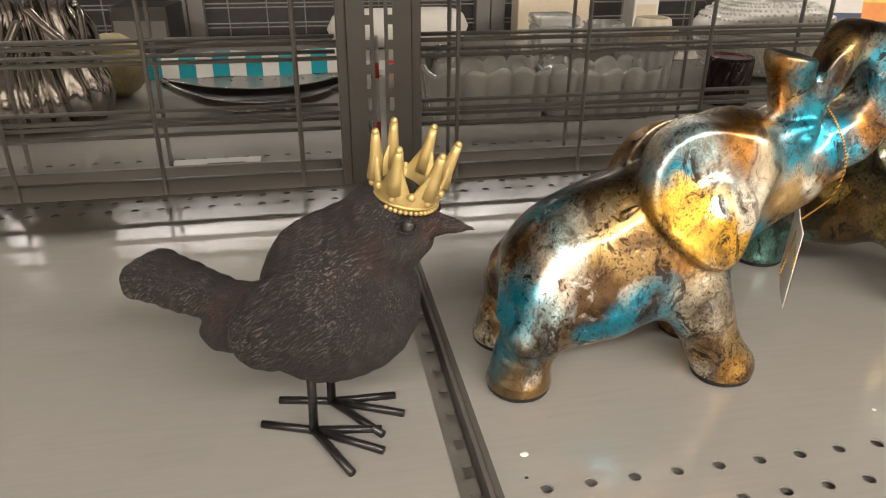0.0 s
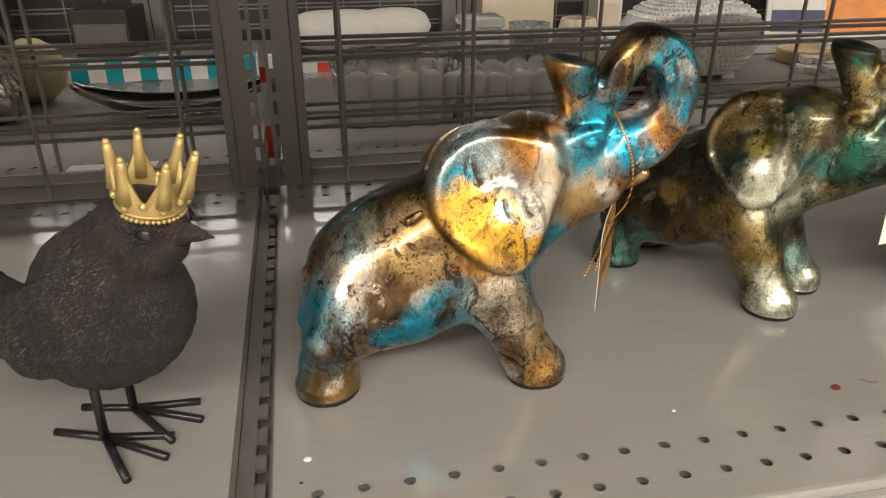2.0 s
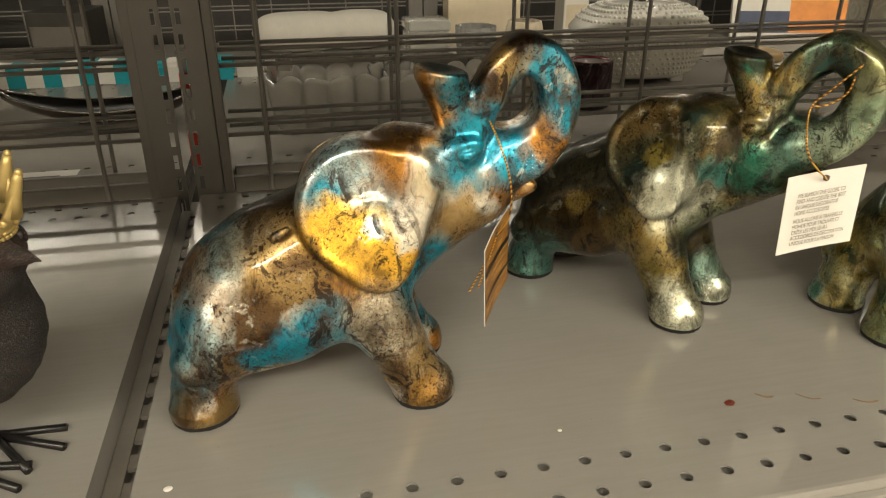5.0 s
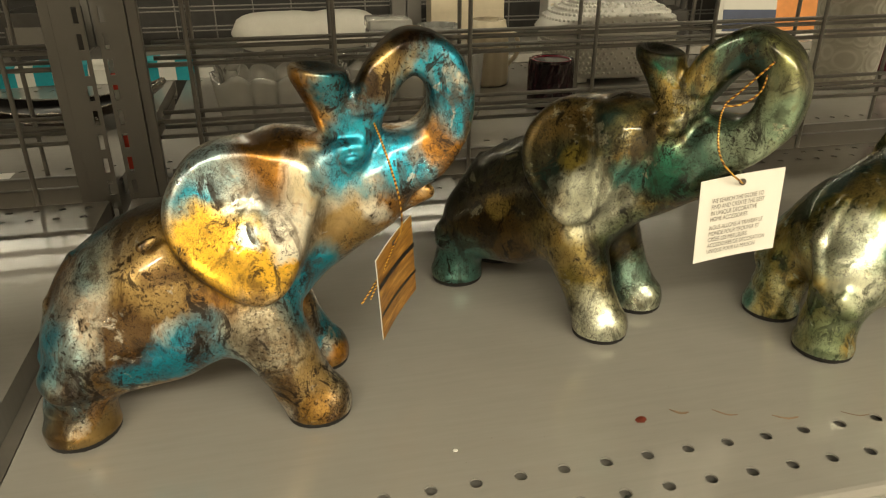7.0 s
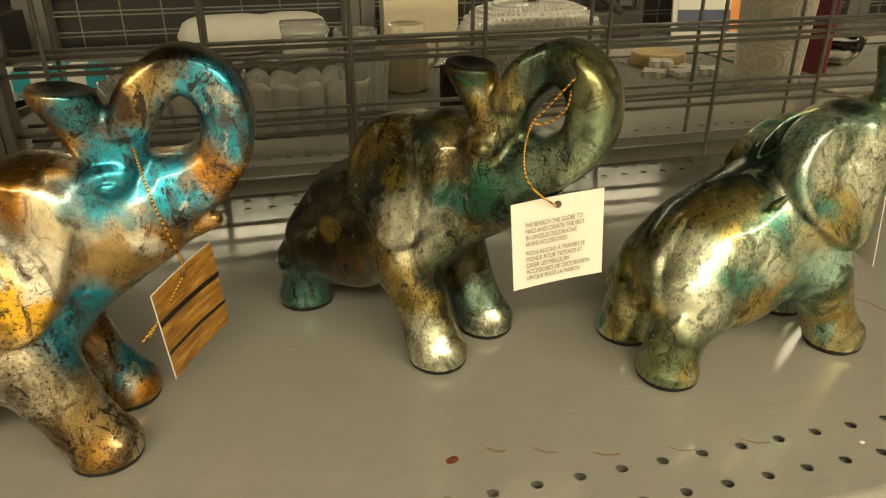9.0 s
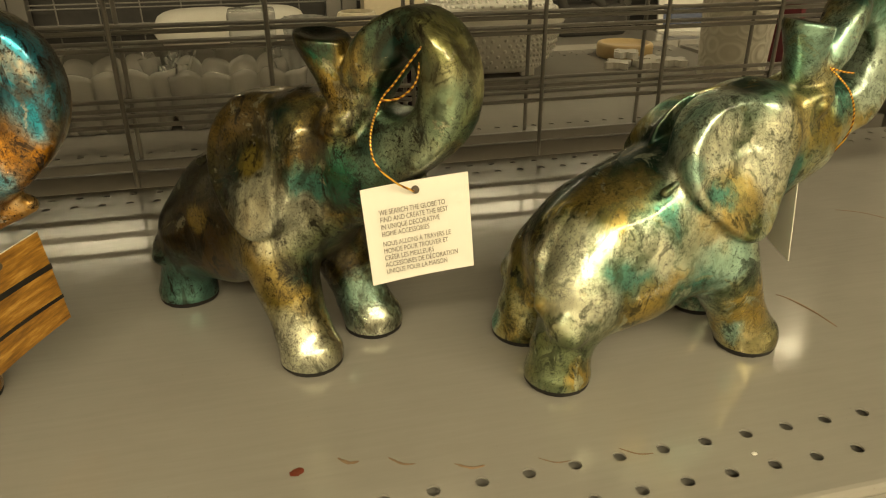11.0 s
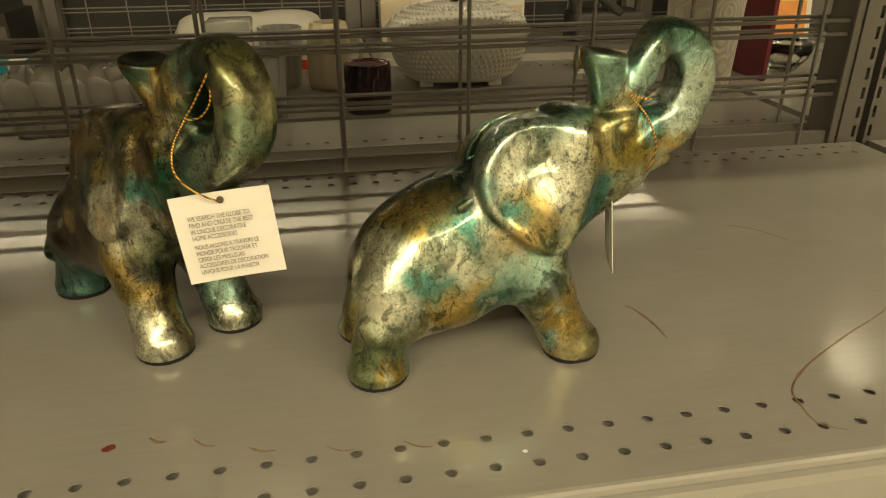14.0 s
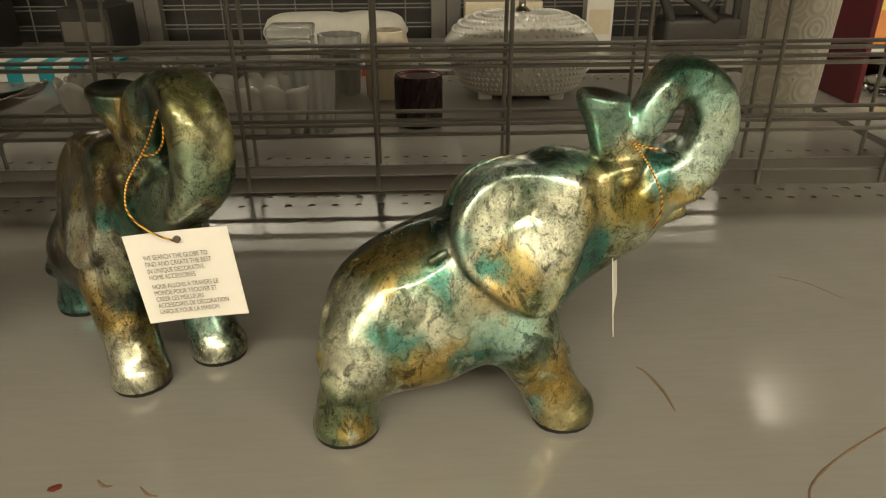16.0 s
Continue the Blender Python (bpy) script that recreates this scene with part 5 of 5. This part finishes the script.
bm = bmesh.new()
lathe(bm, [(0.03, 0.0), (0.034, 0.004), (0.05, 0.04), (0.046, 0.08), (0.026, 0.115), (0.024, 0.13), (0.034, 0.15), (0.03, 0.15), (0.02, 0.13), (0.022, 0.115), (0.04, 0.06)], 40)
ob = obj("white_vase", bm, M_CHINA, smooth=True)
ob.matrix_basis = pose(1.56, 1.06, Z0)
tagged(ob, "small white ceramic vase on the far shelf", "vase")
for vx, vy, vr in ((1.46, 1.2, 0.05), (1.64, 1.18, 0.04)):
    bm = bmesh.new()
    lathe(bm, [(vr * 0.4, 0.0), (vr * 0.5, 0.004), (vr * 0.9, 0.03), (vr, 0.055), (vr * 0.94, 0.055), (vr * 0.82, 0.03), (vr * 0.4, 0.008)], 48, lambda a, i: 1 + 0.03 * math.cos(12 * a))
    ob = obj("glass_bowl", bm, M_CLEAR, smooth=True)
    ob.matrix_basis = pose(vx, vy, Z0)
    tagged(ob, "clear fluted glass bowl on the far shelf", "bowl", "clear glassware")

# price strip along the far lip
th = empty("price_strip", pose(0.105, Y2_LIP + 0.012, Z0 - 0.03))
for i in range(11):
    bm = box(bmesh.new(), i * 0.05, i * 0.05 + 0.0485, 0, 0.0012, 0, 0.046)
    part("label", bm, M_SCARLET if i % 2 else M_CHINA, th, "red label" if i % 2 else "white label")
tagged(th, "strip of red and white shelf labels", "price strip")
# paper slip under the boat dish
bm = box(bmesh.new(), -0.165, -0.062, 0.853, 0.885, Z0 + 0.0004, Z0 + 0.0008)
ob = tagged(obj("paper_slip", bm, M_LINEN), "white paper slip with faint print lying on the shelf", "paper")
bm = box(bmesh.new(), -0.125, -0.08, 0.862, 0.866, Z0 + 0.0009, Z0 + 0.0011)
part("print_bar", bm, M_INK, ob)
# red and white label card hanging in the gap of the post
ob = tagged(obj("label_card", box(bmesh.new(), 0.0745, 0.0845, 0.8405, 0.8415, Z0 + 0.0, Z0 + 0.15), M_LINEN), "narrow white card with red bands between the posts", "label card")
for z0, z1 in ((0.01, 0.05), (0.102, 0.12)):
    part("printed_band", box(bmesh.new(), 0.0745, 0.0845, 0.8398, 0.8404, Z0 + z0, Z0 + z1), M_SCARLET, ob)

# ---- next rack across the aisle ----
Y3, Z3 = 2.52, 0.80


def far_rack(x0, x1):
    th = empty("far_rack", pose(x0, Y3, 0))
    L = x1 - x0
    part("deck", box(bmesh.new(), 0, L, 0.0, 0.52, Z3 - 0.03, Z3, 0.003, 1), M_DECK, th)
    part("base", box(bmesh.new(), 0, L, 0.02, 0.5, 0.05, 0.14, 0.003, 1), M_POST, th)
    # upper deck out of view, added to keep the goods below it dim
    part("shading_deck", box(bmesh.new(), 0, L, 0.1, 0.52, 1.38, 1.41, 0.003, 1), M_POST, th)
    for px in (0.0, L - 0.06):
        part("post", box(bmesh.new(), px, px + 0.06, 0.53, 0.59, 0, 1.9, 0.002, 1), M_POST, th)
    w = part("horizontal_wire", tube(bmesh.new(), [(0, 0.56, 0), (L, 0.56, 0)], 0.003, 6), M_WIRE, th)
    w.location.z = Z3 + 0.04
    for k in range(14):
        for d in (0, 0.016):
            if k or d:
                twin("horizontal_wire", w, th, Matrix.Translation((0, 0, Z3 + 0.04 + k * 0.076 + d)))
    v = part("vertical_wire", tube(bmesh.new(), [(0.15, 0.565, Z3 - 0.1), (0.15, 0.565, 1.9)], 0.003, 6), M_WIRE, th)
    for k in range(1, int(L / 0.15) - 1):
        twin("vertical_wire", v, th, Matrix.Translation((k * 0.15, 0, 0)))
    # added sheet; its dark colour stands for the unlit side behind the wires
    part("shade_sheet", box(bmesh.new(), 0, L, 0.62, 0.63, 0.0, 1.9), M_BOX_SHADE, th, "dark sheet standing for the shade behind the wires")
    return tagged(th, "grey steel rack across the aisle", "rack", "racks across the aisle")


for k in range(-2, 4):
    far_rack(POST_X + (k - 0.42) * BAY, POST_X + (k + 0.58) * BAY - 0.004)


def bolster(x, y, z):
    th = empty("bolster_cushion", pose(x, y, z, 0, 0, 4))
    bm = bmesh.new()
    pts, rad = [], []
    for i in range(25):
        q = i / 24 * 2 - 1
        pts.append((q * 0.27, 0, 0.072))
        rad.append(0.068 * (1 - abs(q) ** 7) ** 0.6 * (1 - 0.1 * math.exp(-((q - 0.1) / 0.12) ** 2)) + 0.004)
    tube(bm, pts, rad, 24)
    part("cover", bm, M_LINEN, th, smooth=True)
    for q in (-0.55, 0.35):
        part("ribbon", tube(bmesh.new(), [(q * 0.27 - 0.006, 0, 0.072), (q * 0.27 + 0.006, 0, 0.072)], 0.0705, 24), M_NAVY, th, "navy ribbon", smooth=True)
    return tagged(th, "white bolster cushion with navy ribbons", "cushion")


bolster(0.36, 2.78, Z3)


def goods_box(x, y, w, d, h, mat, turn, label, cat="box"):
    bm = box(bmesh.new(), -w / 2, w / 2, -d / 2, d / 2, 0, h, 0.004)
    ob = obj("goods_box", bm, mat)
    ob.matrix_basis = pose(x, y, Z3 + 0.0005, 0, 0, turn)
    part("flap", box(bmesh.new(), -w / 2 + 0.01, w / 2 - 0.01, -d / 2 - 0.002, -d / 2 - 0.0005, h * 0.25, h * 0.7), M_POST if mat is M_BOX_SHADE else M_BEIGE, ob)
    return tagged(ob, label, cat, "boxed goods across the aisle")


for x, y, w, d, h, mat, turn in ((-1.05, 2.85, 0.3, 0.25, 0.3, M_BOX_SHADE, 5), (-0.55, 2.88, 0.2, 0.2, 0.16, M_BOX_SHADE, -8), (1.0, 2.92, 0.3, 0.1, 0.16, M_BEIGE, 0),
                             (1.36, 2.85, 0.1, 0.14, 0.2, M_CHINA, -6), (2.75, 2.9, 0.3, 0.2, 0.26, M_BOX_SHADE, 4), (-1.6, 2.8, 0.3, 0.3, 0.2, M_CHINA, 3)):
    goods_box(x, y, w, d, h, mat, turn, "dark box of goods on the far rack" if mat is M_BOX_SHADE else "pale box of goods on the far rack")
# black bag with a strap handle
th = empty("black_bag", pose(1.66, 2.74, Z3))
bm = box(bmesh.new(), -0.09, 0.2, -0.07, 0.07, 0, 0.12, 0.02, 3)
part("body", bm, M_BOX_SHADE, th, smooth=True)
bm = tube(bmesh.new(), spline([(-0.06, -0.05, 0.1), (-0.12, -0.06, 0.24), (-0.03, -0.06, 0.2), (0.1, -0.06, 0.11)], 6), 0.018, 10)
part("strap", bm, M_BOX_SHADE, th, smooth=True)
bm = tube(bmesh.new(), spline([(0.05, -0.05, 0.11), (0.09, -0.06, 0.19), (0.16, -0.06, 0.19), (0.17, -0.05, 0.11)], 6), 0.012, 10)
part("handle", bm, M_BOX_SHADE, th, smooth=True)
tagged(th, "black bag with a loop handle on the far rack", "bag")


def poster(x, y, z, w, h, turn):
    """Framed sunset print leaning on the rack."""
    th = empty("framed_print", pose(x, y, z, -12, 0, turn))
    part("board", box(bmesh.new(), 0, w, 0.002, 0.02, 0, h), M_LINEN, th)
    part("dark_field", box(bmesh.new(), 0.02, w * 0.45, -0.001, 0.001, 0.02, h * 0.25), M_NIGHT, th, "dark blue printed field")
    part("orange_field", box(bmesh.new(), w * 0.45, w - 0.02, -0.001, 0.001, 0.02, h * 0.35), M_ORANGE, th, "orange printed field")
    part("yellow_field", box(bmesh.new(), w * 0.45, w - 0.02, -0.001, 0.001, h * 0.35, h - 0.02), M_YELLOW, th, "yellow printed field")
    part("pale_field", box(bmesh.new(), 0.02, w * 0.45, -0.001, 0.001, h * 0.25, h - 0.02), M_CHINA, th, "pale printed field")
    return tagged(th, "framed sunset print in yellow, orange and blue", "framed print")


poster(2.02, 2.72, Z3, 0.52, 0.42, -14)
bm = box(bmesh.new(), 1.368, 1.378, 1.12, 1.28, Z0, Z0 + 0.22, 0.002)
tagged(obj("hardback_book", bm, M_MAROON), "maroon hardback book standing on the far shelf", "book")

# ---- the shop round the rack ----
M_FLOOR = plain("shop_floor_tile", (0.42, 0.4, 0.36), 0.25, vary=0.08, scale=12)
M_WALL = plain("shop_wall_paint", (0.62, 0.58, 0.52), 0.7, vary=0.06, scale=4)
M_CEIL = plain("ceiling_tile", (0.7, 0.68, 0.63), 0.8, vary=0.05)
X0, X1, YA, YB = -5.0, 6.5, -4.0, 9.0


def slab(name, x0, x1, y0, y1, z0, z1, mat, label):
    ob = obj(name, box(bmesh.new(), x0, x1, y0, y1, z0, z1), mat)
    return tagged(ob, label, name.split("_")[0], kind="structure")


slab("floor", X0, X1, YA, YB, -0.1, 0.0, M_FLOOR, "pale polished shop floor")
slab("ceiling", X0, X1, YA, YB, CEILING + 0.06, CEILING + 0.16, M_CEIL, "off-white suspended shop ceiling")
slab("wall_south", X0, X1, YA - 0.1, YA, 0, CEILING, M_WALL, "plain beige shop wall")
slab("wall_north", X0, X1, YB, YB + 0.1, 0, CEILING, M_WALL, "plain beige shop wall")
slab("wall_west", X0 - 0.1, X0, YA, YB, 0, CEILING, M_WALL, "plain beige shop wall")
slab("wall_east", X1, X1 + 0.1, YA, YB, 0, CEILING, M_WALL, "plain beige shop wall")
M_TUBE = glow("lamp_diffuser", (1.0, 0.9, 0.75), 6.0)
for ly, watts in LAMP_ROWS:
    for lx in LAMP_X:
        th = empty("ceiling_light", pose(lx, ly, CEILING))
        part("housing", box(bmesh.new(), -0.42, 0.42, -0.16, 0.16, 0.0, 0.06, 0.004, 1), M_RAIL, th)
        part("diffuser", box(bmesh.new(), -0.38, 0.38, -0.12, 0.12, -0.004, -0.001), M_TUBE, th, "glowing frosted diffuser")
        tagged(th, "white fluorescent ceiling light fixture", "ceiling light", "ceiling lights")
    # far rows: one long lamp; the row whose fixtures mirror singly in the deck: a lamp in each
    single = ly == 3.2
    for lx in (LAMP_X if single else (sum(LAMP_X) / len(LAMP_X),)):
        ld = bpy.data.lights.new("lamp", "AREA")
        ld.shape, ld.size, ld.size_y, ld.color = "RECTANGLE", 0.36 if single else 6.6, 0.1 if ly == 6.0 else 0.2, (1.0, 0.87, 0.7)
        ld.energy = watts if single else watts * len(LAMP_X)
        lamp = new("lamp", ld)
        lamp.matrix_basis = pose(lx, ly, CEILING - 0.012)
